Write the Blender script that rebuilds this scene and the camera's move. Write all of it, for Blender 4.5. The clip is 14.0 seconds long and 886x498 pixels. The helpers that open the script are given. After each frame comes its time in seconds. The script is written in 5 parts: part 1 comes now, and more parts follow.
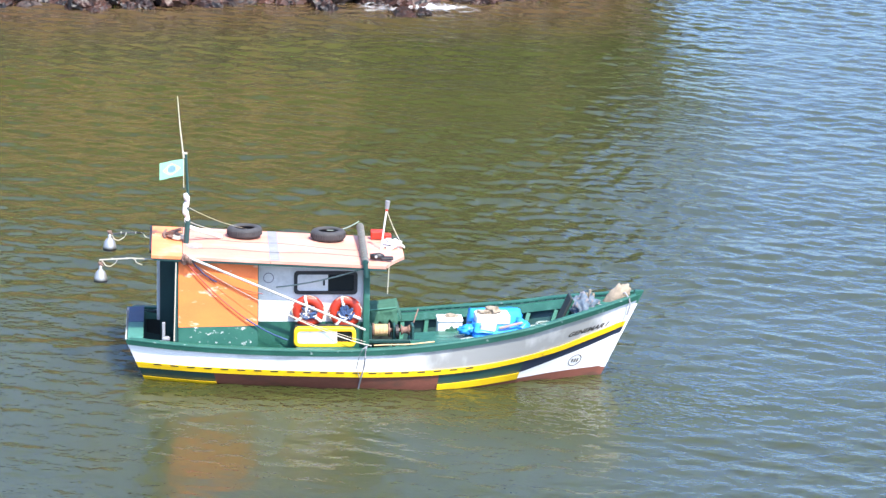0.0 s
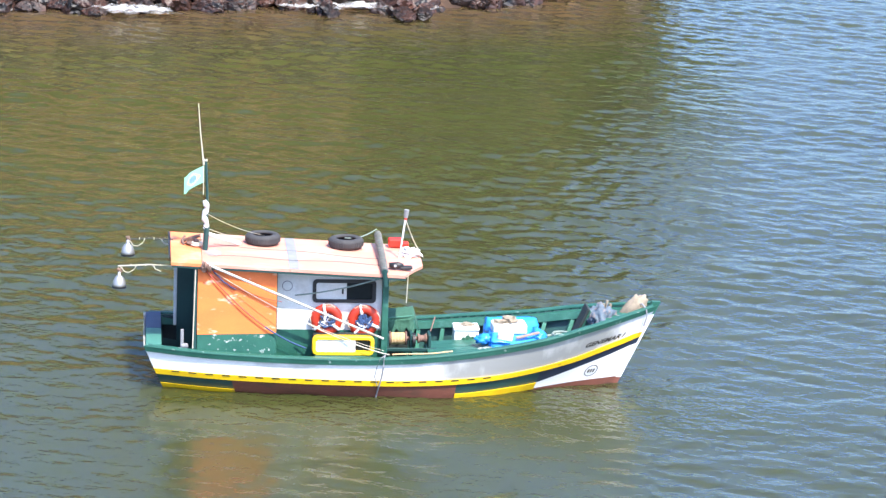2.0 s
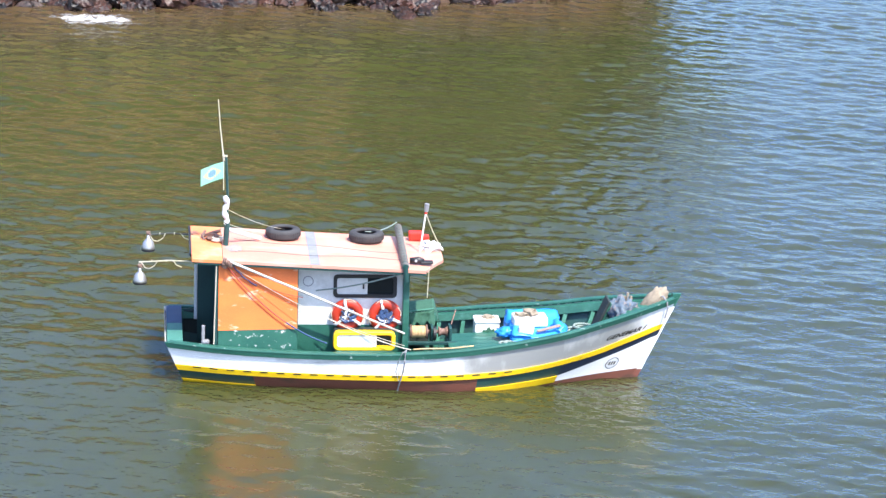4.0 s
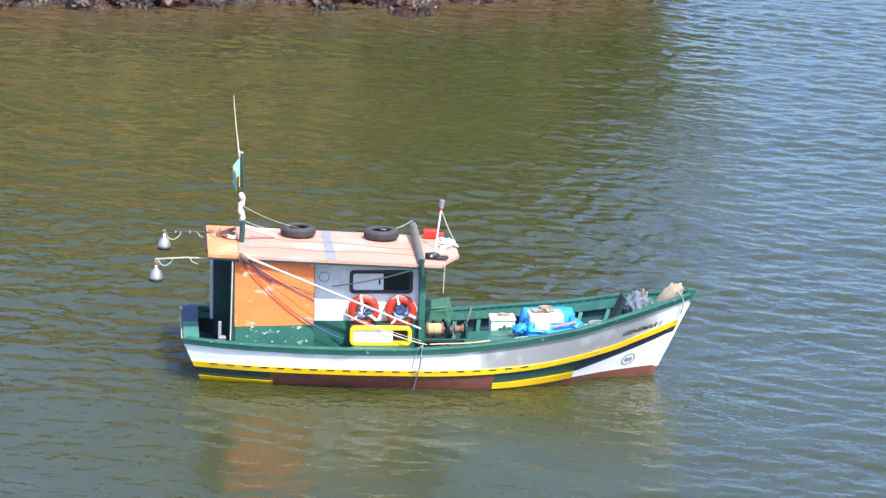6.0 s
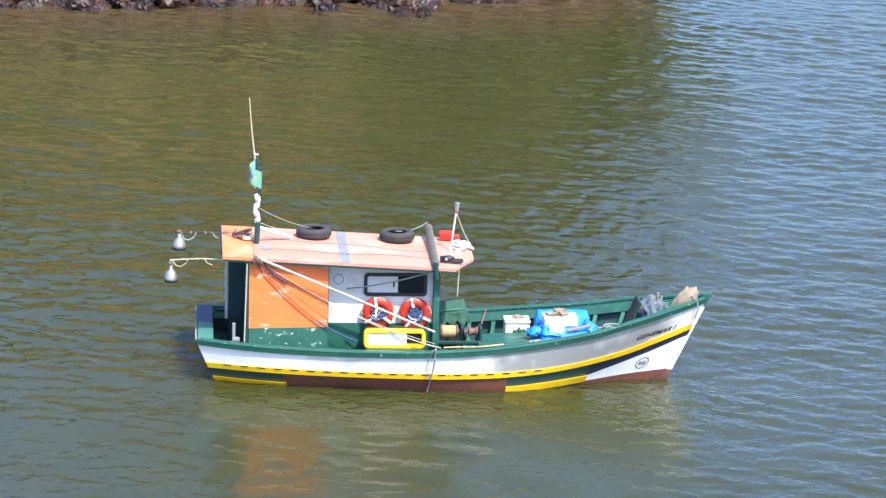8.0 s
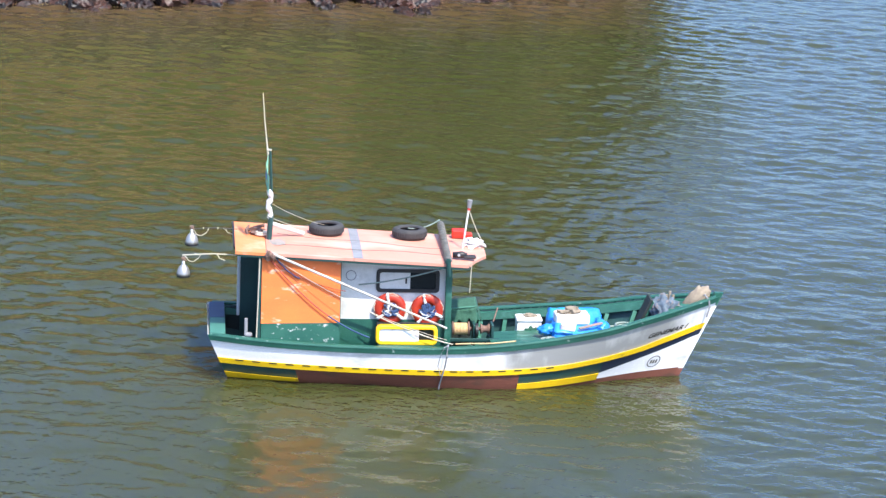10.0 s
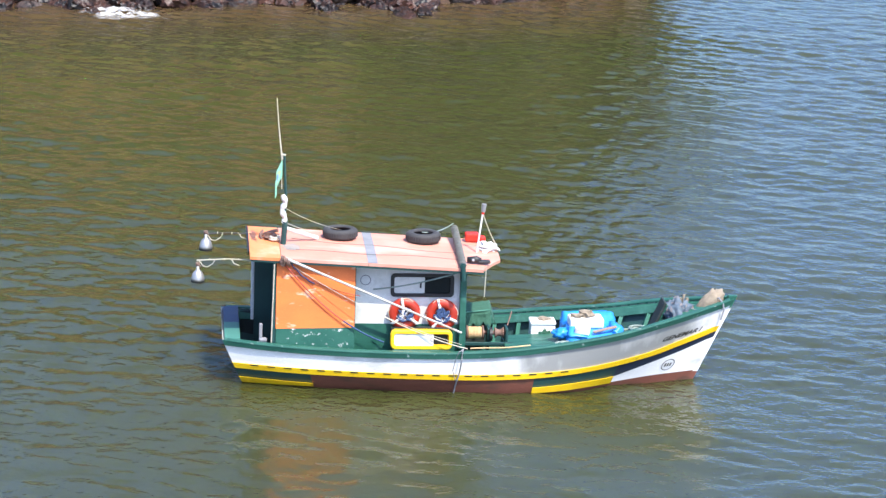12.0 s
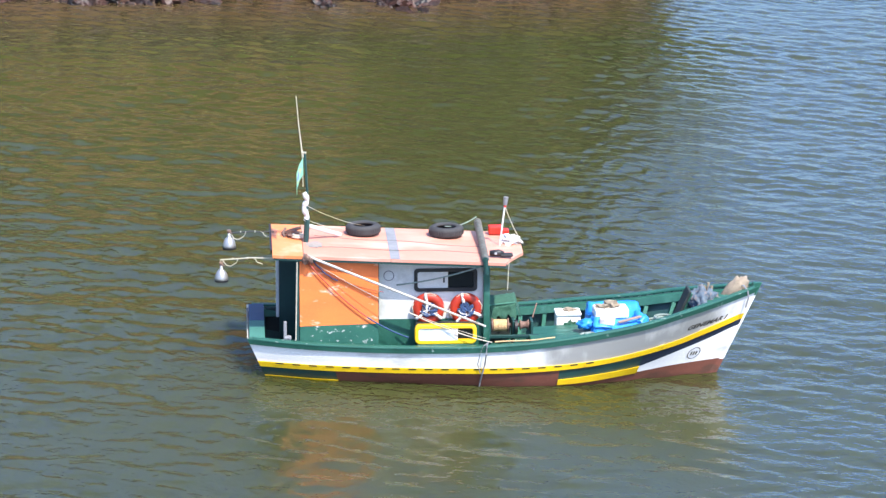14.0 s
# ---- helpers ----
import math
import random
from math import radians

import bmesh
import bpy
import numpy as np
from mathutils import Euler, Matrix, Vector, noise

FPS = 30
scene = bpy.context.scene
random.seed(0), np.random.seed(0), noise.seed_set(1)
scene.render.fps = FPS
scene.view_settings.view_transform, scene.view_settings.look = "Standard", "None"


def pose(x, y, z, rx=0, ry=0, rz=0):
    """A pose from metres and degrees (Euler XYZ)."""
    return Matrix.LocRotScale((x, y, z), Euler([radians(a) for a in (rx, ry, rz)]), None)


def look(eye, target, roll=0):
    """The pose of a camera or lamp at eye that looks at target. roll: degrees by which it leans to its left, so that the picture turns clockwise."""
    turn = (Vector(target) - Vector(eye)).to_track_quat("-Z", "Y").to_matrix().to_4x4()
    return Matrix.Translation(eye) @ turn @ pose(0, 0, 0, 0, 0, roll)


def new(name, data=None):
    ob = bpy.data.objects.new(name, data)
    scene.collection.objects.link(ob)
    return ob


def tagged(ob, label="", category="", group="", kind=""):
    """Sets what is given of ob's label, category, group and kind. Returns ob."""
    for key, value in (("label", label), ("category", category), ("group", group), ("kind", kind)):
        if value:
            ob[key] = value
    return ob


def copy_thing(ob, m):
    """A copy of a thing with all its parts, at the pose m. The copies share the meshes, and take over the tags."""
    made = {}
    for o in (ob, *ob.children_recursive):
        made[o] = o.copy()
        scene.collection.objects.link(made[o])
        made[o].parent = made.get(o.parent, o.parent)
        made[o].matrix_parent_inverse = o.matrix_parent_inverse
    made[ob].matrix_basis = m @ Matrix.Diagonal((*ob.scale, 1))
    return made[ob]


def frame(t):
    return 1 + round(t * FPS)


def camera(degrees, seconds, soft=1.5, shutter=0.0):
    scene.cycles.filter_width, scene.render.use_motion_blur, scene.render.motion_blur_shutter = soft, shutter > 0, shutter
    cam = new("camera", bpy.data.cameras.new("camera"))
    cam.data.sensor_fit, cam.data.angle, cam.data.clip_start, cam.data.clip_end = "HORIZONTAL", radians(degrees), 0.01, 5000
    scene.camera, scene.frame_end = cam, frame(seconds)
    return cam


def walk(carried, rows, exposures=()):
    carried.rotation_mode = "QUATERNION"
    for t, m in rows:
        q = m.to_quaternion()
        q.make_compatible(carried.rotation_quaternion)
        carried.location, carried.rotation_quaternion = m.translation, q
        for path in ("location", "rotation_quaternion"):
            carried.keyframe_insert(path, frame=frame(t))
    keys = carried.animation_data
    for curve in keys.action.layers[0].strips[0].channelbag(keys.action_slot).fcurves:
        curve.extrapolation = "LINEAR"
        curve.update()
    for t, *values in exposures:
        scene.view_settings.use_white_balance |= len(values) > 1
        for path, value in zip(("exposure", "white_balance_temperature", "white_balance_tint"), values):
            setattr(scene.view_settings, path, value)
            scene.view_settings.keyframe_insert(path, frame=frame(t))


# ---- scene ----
# ---- camera: a long lens on high ground, standing still ----
EYE, TARGET, ROLL = (0.0, -64.717, 17.341), (0.0, 0.0, 0.0), 3.0
cam = camera(15.0, 14.0, soft=1.4)
walk(cam, [(0.0, look(EYE, TARGET, ROLL)), (14.0, look(EYE, TARGET, ROLL))], exposures=((0.0, 1.06), (3.0, 1.06), (4.0, 0.97), (6.5, 0.78), (14.0, 0.72)))

# ---- sky and sun ----
SUN_EL, SUN_AZ = radians(58.5), radians(145)      # azimuth clockwise from +y
world = bpy.data.worlds.new("sky")
scene.world = world
world.use_nodes = True
wn = world.node_tree
sky = wn.nodes.new("ShaderNodeTexSky")
sky.sky_type, sky.sun_disc = "NISHITA", False
sky.sun_elevation, sky.sun_rotation = SUN_EL, SUN_AZ
sky.air_density, sky.dust_density, sky.ozone_density = 0.8, 2.8, 10.0
background = wn.nodes["Background"]
background.inputs["Strength"].default_value = 0.27
wn.links.new(sky.outputs[0], background.inputs[0])
sun = new("sun", bpy.data.lights.new("sun", "SUN"))
sun.data.energy, sun.data.angle, sun.data.color = 4.9, radians(0.5), (1.0, 0.925, 0.81)
to_sun = Vector((math.sin(SUN_AZ) * math.cos(SUN_EL), math.cos(SUN_AZ) * math.cos(SUN_EL), math.sin(SUN_EL)))
sun.matrix_world = look(to_sun * 50, (0, 0, 0))


# ---- materials ----
def material(name, colours, rough=0.6, scale=6.0, fine=60.0, bump=0.15, metal=0.0, stain=None, stain_size=2.0,
             stain_amount=0.5, stretch=(1, 1, 1), vary=0.0, spec=0.5):
    """Paint, wood or cloth: two tones mixed by a coarse and a fine grain, optional stains, fine relief."""
    m = bpy.data.materials.new(name)
    m.use_nodes = True
    n, l = m.node_tree.nodes, m.node_tree.links
    bsdf = n["Principled BSDF"]
    coord, mapping = n.new("ShaderNodeTexCoord"), n.new("ShaderNodeMapping")
    mapping.inputs["Scale"].default_value = stretch
    l.new(coord.outputs["Object"], mapping.inputs["Vector"])

    def grain(size, detail):
        t = n.new("ShaderNodeTexNoise")
        t.inputs["Scale"].default_value, t.inputs["Detail"].default_value = size, detail
        l.new(mapping.outputs[0], t.inputs["Vector"])
        return t.outputs["Fac"]

    def mix(fac, a, b):
        x = n.new("ShaderNodeMix")
        x.data_type = "RGBA"
        for socket, value in ((x.inputs["Factor"], fac), (x.inputs["A"], a), (x.inputs["B"], b)):
            if isinstance(value, bpy.types.NodeSocket):
                l.new(value, socket)
            else:
                socket.default_value = value
        return x.outputs["Result"]

    def ramp(fac, lo, hi):
        r = n.new("ShaderNodeMapRange")
        r.inputs["From Min"].default_value, r.inputs["From Max"].default_value = lo, hi
        l.new(fac, r.inputs["Value"])
        return r.outputs["Result"]

    a, b = [(*c, 1.0) for c in colours]
    coarse, small = grain(scale, 4.0), grain(fine, 3.0)
    colour = mix(ramp(coarse, 0.35, 0.65), a, b)
    colour = mix(ramp(small, 0.55, 0.9), colour, tuple(min(1, v * 1.35) for v in b[:3]) + (1.0,))
    if stain:
        mask = ramp(grain(stain_size, 6.0), 0.66 - 0.22 * stain_amount, 0.76 - 0.16 * stain_amount)
        colour = mix(mask, colour, (*stain, 1.0))
    if vary:
        info, hsv = n.new("ShaderNodeObjectInfo"), n.new("ShaderNodeHueSaturation")
        level = n.new("ShaderNodeMapRange")
        level.inputs["To Min"].default_value, level.inputs["To Max"].default_value = 1 - vary, 1 + vary
        l.new(info.outputs["Random"], level.inputs["Value"])
        l.new(level.outputs[0], hsv.inputs["Value"])
        l.new(colour, hsv.inputs["Color"])
        colour = hsv.outputs[0]
    l.new(colour, bsdf.inputs["Base Color"])
    rr = n.new("ShaderNodeMapRange")
    rr.inputs["To Min"].default_value, rr.inputs["To Max"].default_value = max(0, rough - 0.12), min(1, rough + 0.12)
    l.new(coarse, rr.inputs["Value"])
    l.new(rr.outputs[0], bsdf.inputs["Roughness"])
    bsdf.inputs["Metallic"].default_value = metal
    bsdf.inputs["Specular IOR Level"].default_value = spec
    if bump:
        bp = n.new("ShaderNodeBump")
        bp.inputs["Strength"].default_value, bp.inputs["Distance"].default_value = bump, 0.01
        l.new(small, bp.inputs["Height"])
        l.new(bp.outputs[0], bsdf.inputs["Normal"])
    return m


def water_material():
    """Turbid green bay water: a dull body colour under a clear, rippled surface."""
    m = bpy.data.materials.new("bay_water")
    m.use_nodes = True
    n, l = m.node_tree.nodes, m.node_tree.links
    bsdf = n["Principled BSDF"]
    coord = n.new("ShaderNodeTexCoord")
    cloud = n.new("ShaderNodeTexNoise")
    cloud.inputs["Scale"].default_value, cloud.inputs["Detail"].default_value = 0.12, 4.0
    l.new(coord.outputs["Object"], cloud.inputs["Vector"])
    tone = n.new("ShaderNodeMix")
    tone.data_type = "RGBA"
    tone.inputs["A"].default_value, tone.inputs["B"].default_value = (*WATER_A, 1), (*WATER_B, 1)
    l.new(cloud.outputs["Fac"], tone.inputs["Factor"])
    # silt stirred up along the rocks
    place, split = n.new("ShaderNodeNewGeometry"), n.new("ShaderNodeSeparateXYZ")
    l.new(place.outputs["Position"], split.inputs[0])
    off, swirl, silt, murk = n.new("ShaderNodeMath"), n.new("ShaderNodeMath"), n.new("ShaderNodeMapRange"), n.new("ShaderNodeMix")
    off.operation = swirl.operation = "MULTIPLY_ADD"
    l.new(split.outputs["X"], off.inputs[0])
    off.inputs[1].default_value = -0.30
    l.new(split.outputs["Y"], off.inputs[2])
    l.new(cloud.outputs["Fac"], swirl.inputs[0])
    swirl.inputs[1].default_value = 4.0
    l.new(off.outputs[0], swirl.inputs[2])
    silt.inputs["From Min"].default_value, silt.inputs["From Max"].default_value = 22.0, 27.0
    l.new(swirl.outputs[0], silt.inputs["Value"])
    west, both = n.new("ShaderNodeMapRange"), n.new("ShaderNodeMath")
    west.inputs["From Min"].default_value, west.inputs["From Max"].default_value = 3.5, 6.5
    west.inputs["To Min"].default_value, west.inputs["To Max"].default_value = 1.0, 0.0
    l.new(split.outputs["X"], west.inputs["Value"])
    both.operation = "MULTIPLY"
    l.new(silt.outputs[0], both.inputs[0])
    l.new(west.outputs[0], both.inputs[1])
    murk.data_type = "RGBA"
    l.new(both.outputs[0], murk.inputs["Factor"])
    l.new(tone.outputs["Result"], murk.inputs["A"])
    murk.inputs["B"].default_value = (0.062, 0.042, 0.019, 1)
    l.new(murk.outputs["Result"], bsdf.inputs["Base Color"])
    bsdf.inputs["Roughness"].default_value, bsdf.inputs["IOR"].default_value = 0.105, 1.36
    bsdf.subsurface_method = "BURLEY"
    bsdf.inputs["Subsurface Weight"].default_value = 1.0
    bsdf.inputs["Subsurface Radius"].default_value = (0.8, 1.0, 0.6)
    bsdf.inputs["Subsurface Scale"].default_value = 0.6
    turn = n.new("ShaderNodeMapping")
    turn.inputs["Rotation"].default_value = (0, 0, radians(17))
    turn.inputs["Scale"].default_value = (0.85, 1.0, 1.0)
    l.new(coord.outputs["Object"], turn.inputs["Vector"])
    height = None
    for size, detail, weight in ((4.2, 2.0, 0.016), (9.0, 2.0, 0.006)):
        t = n.new("ShaderNodeTexNoise")
        t.inputs["Scale"].default_value, t.inputs["Detail"].default_value = size, detail
        l.new(turn.outputs[0], t.inputs["Vector"])
        k = n.new("ShaderNodeMath")
        k.operation = "MULTIPLY_ADD"
        k.inputs[1].default_value = weight
        if height:
            l.new(height, k.inputs[2])
        else:
            k.inputs[2].default_value = 0.0
        l.new(t.outputs["Fac"], k.inputs[0])
        height = k.outputs[0]
    # short steep chop thrown off by the rocking hull
    chop, near, reach, steep, total = (n.new("ShaderNodeTexNoise"), n.new("ShaderNodeMapping"), n.new("ShaderNodeVectorMath"),
                                       n.new("ShaderNodeMapRange"), n.new("ShaderNodeMath"))
    near.vector_type = "TEXTURE"
    near.inputs["Location"].default_value, near.inputs["Scale"].default_value = (0.2, -9.4, 0), (6.0, 2.8, 1)
    l.new(place.outputs["Position"], near.inputs["Vector"])
    reach.operation = "LENGTH"
    l.new(near.outputs[0], reach.inputs[0])
    steep.inputs["From Min"].default_value, steep.inputs["From Max"].default_value = 0.45, 1.0
    steep.inputs["To Min"].default_value, steep.inputs["To Max"].default_value = 0.07, 0.0
    l.new(reach.outputs["Value"], steep.inputs["Value"])
    chop.inputs["Scale"].default_value, chop.inputs["Detail"].default_value = 4.5, 2.0
    l.new(turn.outputs[0], chop.inputs["Vector"])
    total.operation = "MULTIPLY_ADD"
    l.new(chop.outputs["Fac"], total.inputs[0])
    l.new(steep.outputs[0], total.inputs[1])
    l.new(height, total.inputs[2])
    # a film of capillary ripples too fine to build dulls the lee side
    fine, far, dull = n.new("ShaderNodeMapping"), n.new("ShaderNodeVectorMath"), n.new("ShaderNodeMapRange")
    fine.vector_type = "TEXTURE"
    fine.inputs["Location"].default_value, fine.inputs["Scale"].default_value = (-1.0, -13.0, 0), (9.0, 7.0, 1)
    l.new(place.outputs["Position"], fine.inputs["Vector"])
    far.operation = "LENGTH"
    l.new(fine.outputs[0], far.inputs[0])
    dull.inputs["From Min"].default_value, dull.inputs["From Max"].default_value = 0.4, 1.0
    dull.inputs["To Min"].default_value, dull.inputs["To Max"].default_value = 0.21, 0.105
    l.new(far.outputs["Value"], dull.inputs["Value"])
    l.new(dull.outputs[0], bsdf.inputs["Roughness"])
    bp = n.new("ShaderNodeBump")
    bp.inputs["Strength"].default_value, bp.inputs["Distance"].default_value = 1.0, 1.0
    l.new(total.outputs[0], bp.inputs["Height"])
    l.new(bp.outputs[0], bsdf.inputs["Normal"])
    return m


WATER_A, WATER_B = (0.031, 0.036, 0.0105), (0.038, 0.042, 0.0130)
WATER = water_material()
WHITE = material("white_paint", ((0.66, 0.66, 0.64), (0.58, 0.585, 0.575)), 0.5, 2.5, 40, 0.1, stain=(0.45, 0.45, 0.43), stain_size=2.2, stain_amount=0.35)
HULL_WHITE = material("hull_white_paint", ((0.84, 0.84, 0.83), (0.78, 0.78, 0.78)), 0.5, 1.6, 30, 0.12, stain=(0.50, 0.51, 0.50), stain_size=1.3, stain_amount=0.2, stretch=(0.6, 1, 1.6))
HULL_GREYED = material("greyed_white_topsides", ((0.84, 0.84, 0.83), (0.78, 0.78, 0.78)), 0.5, 1.6, 30, 0.12, stain=(0.52, 0.53, 0.52), stain_size=1.5, stain_amount=0.35, stretch=(0.6, 1, 1.6))
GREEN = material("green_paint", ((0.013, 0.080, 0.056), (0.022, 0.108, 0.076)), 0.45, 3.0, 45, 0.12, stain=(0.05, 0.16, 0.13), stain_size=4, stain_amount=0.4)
DARK_GREEN = material("dark_and_shaded_green", ((0.010, 0.045, 0.045), (0.014, 0.06, 0.055)), 0.5, 3.0, 45, 0.1)
SCUFFED_GREEN = material("scuffed_green_paint", ((0.016, 0.090, 0.066), (0.024, 0.115, 0.082)), 0.5, 3.0, 45, 0.12, stain=(0.65, 0.68, 0.66), stain_size=11.0, stain_amount=0.24)
RAIL_GREEN = material("chipped_green_paint", ((0.014, 0.082, 0.060), (0.022, 0.108, 0.079)), 0.45, 3.0, 45, 0.15, stain=(0.42, 0.50, 0.48), stain_size=9.0, stain_amount=0.0, stretch=(0.7, 1, 1))
NAVY = material("dark_band_paint", ((0.012, 0.020, 0.045), (0.015, 0.026, 0.052)), 0.5, 3.0, 40, 0.1)
# one stern plank's colour twice: under the roof's shadow, then in the sun
STERN_SHADED = material("shaded_stern_green", ((0.024, 0.048, 0.10), (0.030, 0.058, 0.12)), 0.5, 3.0, 40, 0.1)
STERN_SUNLIT = material("sunlit_stern_green", ((0.040, 0.150, 0.115), (0.055, 0.185, 0.145)), 0.5, 3.0, 40, 0.12)
YELLOW = material("yellow_paint", ((0.88, 0.57, 0.01), (0.82, 0.49, 0.01)), 0.45, 3.0, 50, 0.1, stain=(0.55, 0.33, 0.02), stain_size=5, stain_amount=0.2)
BROWN = material("brown_bottom_paint", ((0.135, 0.045, 0.030), (0.17, 0.058, 0.038)), 0.6, 2.0, 30, 0.15, stain=(0.10, 0.045, 0.03), stain_size=3, stain_amount=0.5, stretch=(0.5, 1, 1.5))
ORANGE = material("orange_painted_plywood", ((0.84, 0.205, 0.05), (0.78, 0.175, 0.045)), 0.55, 2.0, 50, 0.1, stain=(0.85, 0.62, 0.48), stain_size=5, stain_amount=0.22, stretch=(0.7, 1, 1.8))
ROOF = material("faded_orange_roof", ((0.60, 0.27, 0.20), (0.54, 0.225, 0.155)), 0.5, 1.2, 25, 0.1, stain=(0.60, 0.35, 0.275), stain_size=1.5, stain_amount=0.6, stretch=(0.5, 1, 1))
ROOF_AFT = material("orange_roof_paint", ((0.72, 0.25, 0.10), (0.68, 0.20, 0.07)), 0.55, 2.0, 40, 0.1, stain=(0.68, 0.38, 0.27), stain_size=1.6, stain_amount=0.6)
TAPE = material("grey_tape", ((0.24, 0.245, 0.26), (0.19, 0.195, 0.21)), 0.5, 5, 60, 0.1)
MASTIC = material("grey_mastic", ((0.30, 0.25, 0.22), (0.24, 0.22, 0.20)), 0.7, 6, 50, 0.3)
RUBBER = material("tyre_rubber", ((0.028, 0.028, 0.03), (0.045, 0.044, 0.045)), 0.8, 10, 90, 0.3)
BLACK = material("black_plastic", ((0.012, 0.012, 0.014), (0.02, 0.02, 0.022)), 0.5, 10, 80, 0.1)
DARK = material("dark_wood_and_shade", ((0.012, 0.02, 0.02), (0.02, 0.03, 0.028)), 0.8, 5, 40, 0.2)
GLASS = material("dark_window_glass", ((0.006, 0.009, 0.010), (0.010, 0.013, 0.014)), 0.2, 3, 20, 0.0, spec=0.2)
METAL = material("worn_aluminium", ((0.50, 0.49, 0.47), (0.40, 0.39, 0.38)), 0.4, 8, 60, 0.1, metal=0.7)
RUST = material("rusty_steel", ((0.16, 0.10, 0.08), (0.22, 0.13, 0.10)), 0.7, 8, 60, 0.3, metal=0.3)
BUOY = material("lifebuoy_orange", ((0.42, 0.030, 0.010), (0.30, 0.022, 0.010)), 0.5, 5, 60, 0.1)
ROPE = material("pale_rope", ((0.55, 0.50, 0.40), (0.45, 0.41, 0.33)), 0.9, 20, 150, 0.4)
DRUM_ROPE = material("straw_rope", ((0.62, 0.42, 0.22), (0.50, 0.33, 0.17)), 0.9, 20, 150, 0.4)
RED_ROPE = material("red_rope", ((0.42, 0.08, 0.06), (0.30, 0.06, 0.05)), 0.9, 20, 150, 0.4)
BLUE_ROPE = material("blue_rope", ((0.035, 0.075, 0.18), (0.03, 0.06, 0.14)), 0.9, 20, 150, 0.4)
BROWN_ROPE = material("grey_brown_rope", ((0.11, 0.115, 0.11), (0.15, 0.14, 0.13)), 0.9, 20, 150, 0.4)
GREY_ROPE = material("grey_green_rope", ((0.22, 0.28, 0.26), (0.17, 0.22, 0.2)), 0.9, 20, 150, 0.4)
TARP = material("blue_tarpaulin", ((0.02, 0.22, 0.66), (0.03, 0.27, 0.74)), 0.4, 4, 40, 0.2)
FOAM = material("white_foam_box", ((0.82, 0.82, 0.80), (0.76, 0.76, 0.74)), 0.7, 6, 80, 0.2, stain=(0.5, 0.45, 0.42), stain_size=5, stain_amount=0.4)
NET_BLUE = material("blue_grey_net", ((0.06, 0.095, 0.14), (0.115, 0.15, 0.185)), 0.9, 14, 90, 0.6, stain=(0.20, 0.16, 0.15), stain_size=9, stain_amount=0.7)
NET_GREEN = material("green_netting", ((0.022, 0.085, 0.055), (0.038, 0.12, 0.08)), 0.9, 14, 90, 0.6)
SACK = material("beige_sack", ((0.28, 0.23, 0.17), (0.20, 0.165, 0.12)), 0.9, 8, 90, 0.5)
WOOD = material("weathered_wood", ((0.22, 0.16, 0.13), (0.28, 0.20, 0.16)), 0.8, 5, 60, 0.3, stretch=(0.3, 2, 2))
SPAR = material("weathered_white_spar", ((0.52, 0.51, 0.49), (0.34, 0.33, 0.31)), 0.6, 5, 50, 0.2, stain=(0.22, 0.18, 0.15), stain_size=6, stain_amount=0.4)
RED = material("red_plastic", ((0.70, 0.03, 0.015), (0.62, 0.025, 0.012)), 0.4, 5, 60, 0.05)
CLOTH = material("white_cloth", ((0.66, 0.65, 0.63), (0.54, 0.53, 0.52)), 0.9, 8, 70, 0.4)
FLAG_GREEN = material("flag_green_cloth", ((0.17, 0.43, 0.31), (0.22, 0.50, 0.37)), 0.8, 8, 90, 0.2)
FLAG_YELLOW = material("flag_yellow_cloth", ((0.42, 0.55, 0.24), (0.36, 0.50, 0.22)), 0.8, 8, 90, 0.2)
FLAG_BLUE = material("flag_blue_cloth", ((0.10, 0.20, 0.45), (0.14, 0.26, 0.50)), 0.8, 8, 90, 0.2)
INK = material("black_lettering", ((0.03, 0.03, 0.03), (0.05, 0.05, 0.05)), 0.6, 10, 60, 0.0)
ROCK = material("wet_shore_rock", ((0.013, 0.008, 0.007), (0.060, 0.022, 0.012)), 0.5, 2.0, 14, 0.8, stain=(0.007, 0.006, 0.006), stain_size=1.6, stain_amount=0.9, vary=0.6)
EARTH = material("dry_hillside", ((0.185, 0.10, 0.033), (0.24, 0.137, 0.048)), 0.95, 0.35, 3.0, 0.6, stain=(0.07, 0.065, 0.02), stain_size=0.6, stain_amount=0.55)
LEAF = material("shrub_foliage", ((0.038, 0.043, 0.010), (0.065, 0.060, 0.017)), 0.8, 0.8, 6.0, 0.2)
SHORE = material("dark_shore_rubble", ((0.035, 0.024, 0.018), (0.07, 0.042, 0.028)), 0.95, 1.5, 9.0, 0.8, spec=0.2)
RIB_GREEN = material("pale_green_paint", ((0.035, 0.15, 0.105), (0.05, 0.19, 0.135)), 0.5, 3.0, 45, 0.12)
SURF = material("sea_foam", ((0.70, 0.70, 0.68), (0.58, 0.58, 0.57)), 0.9, 4, 20, 0.6)


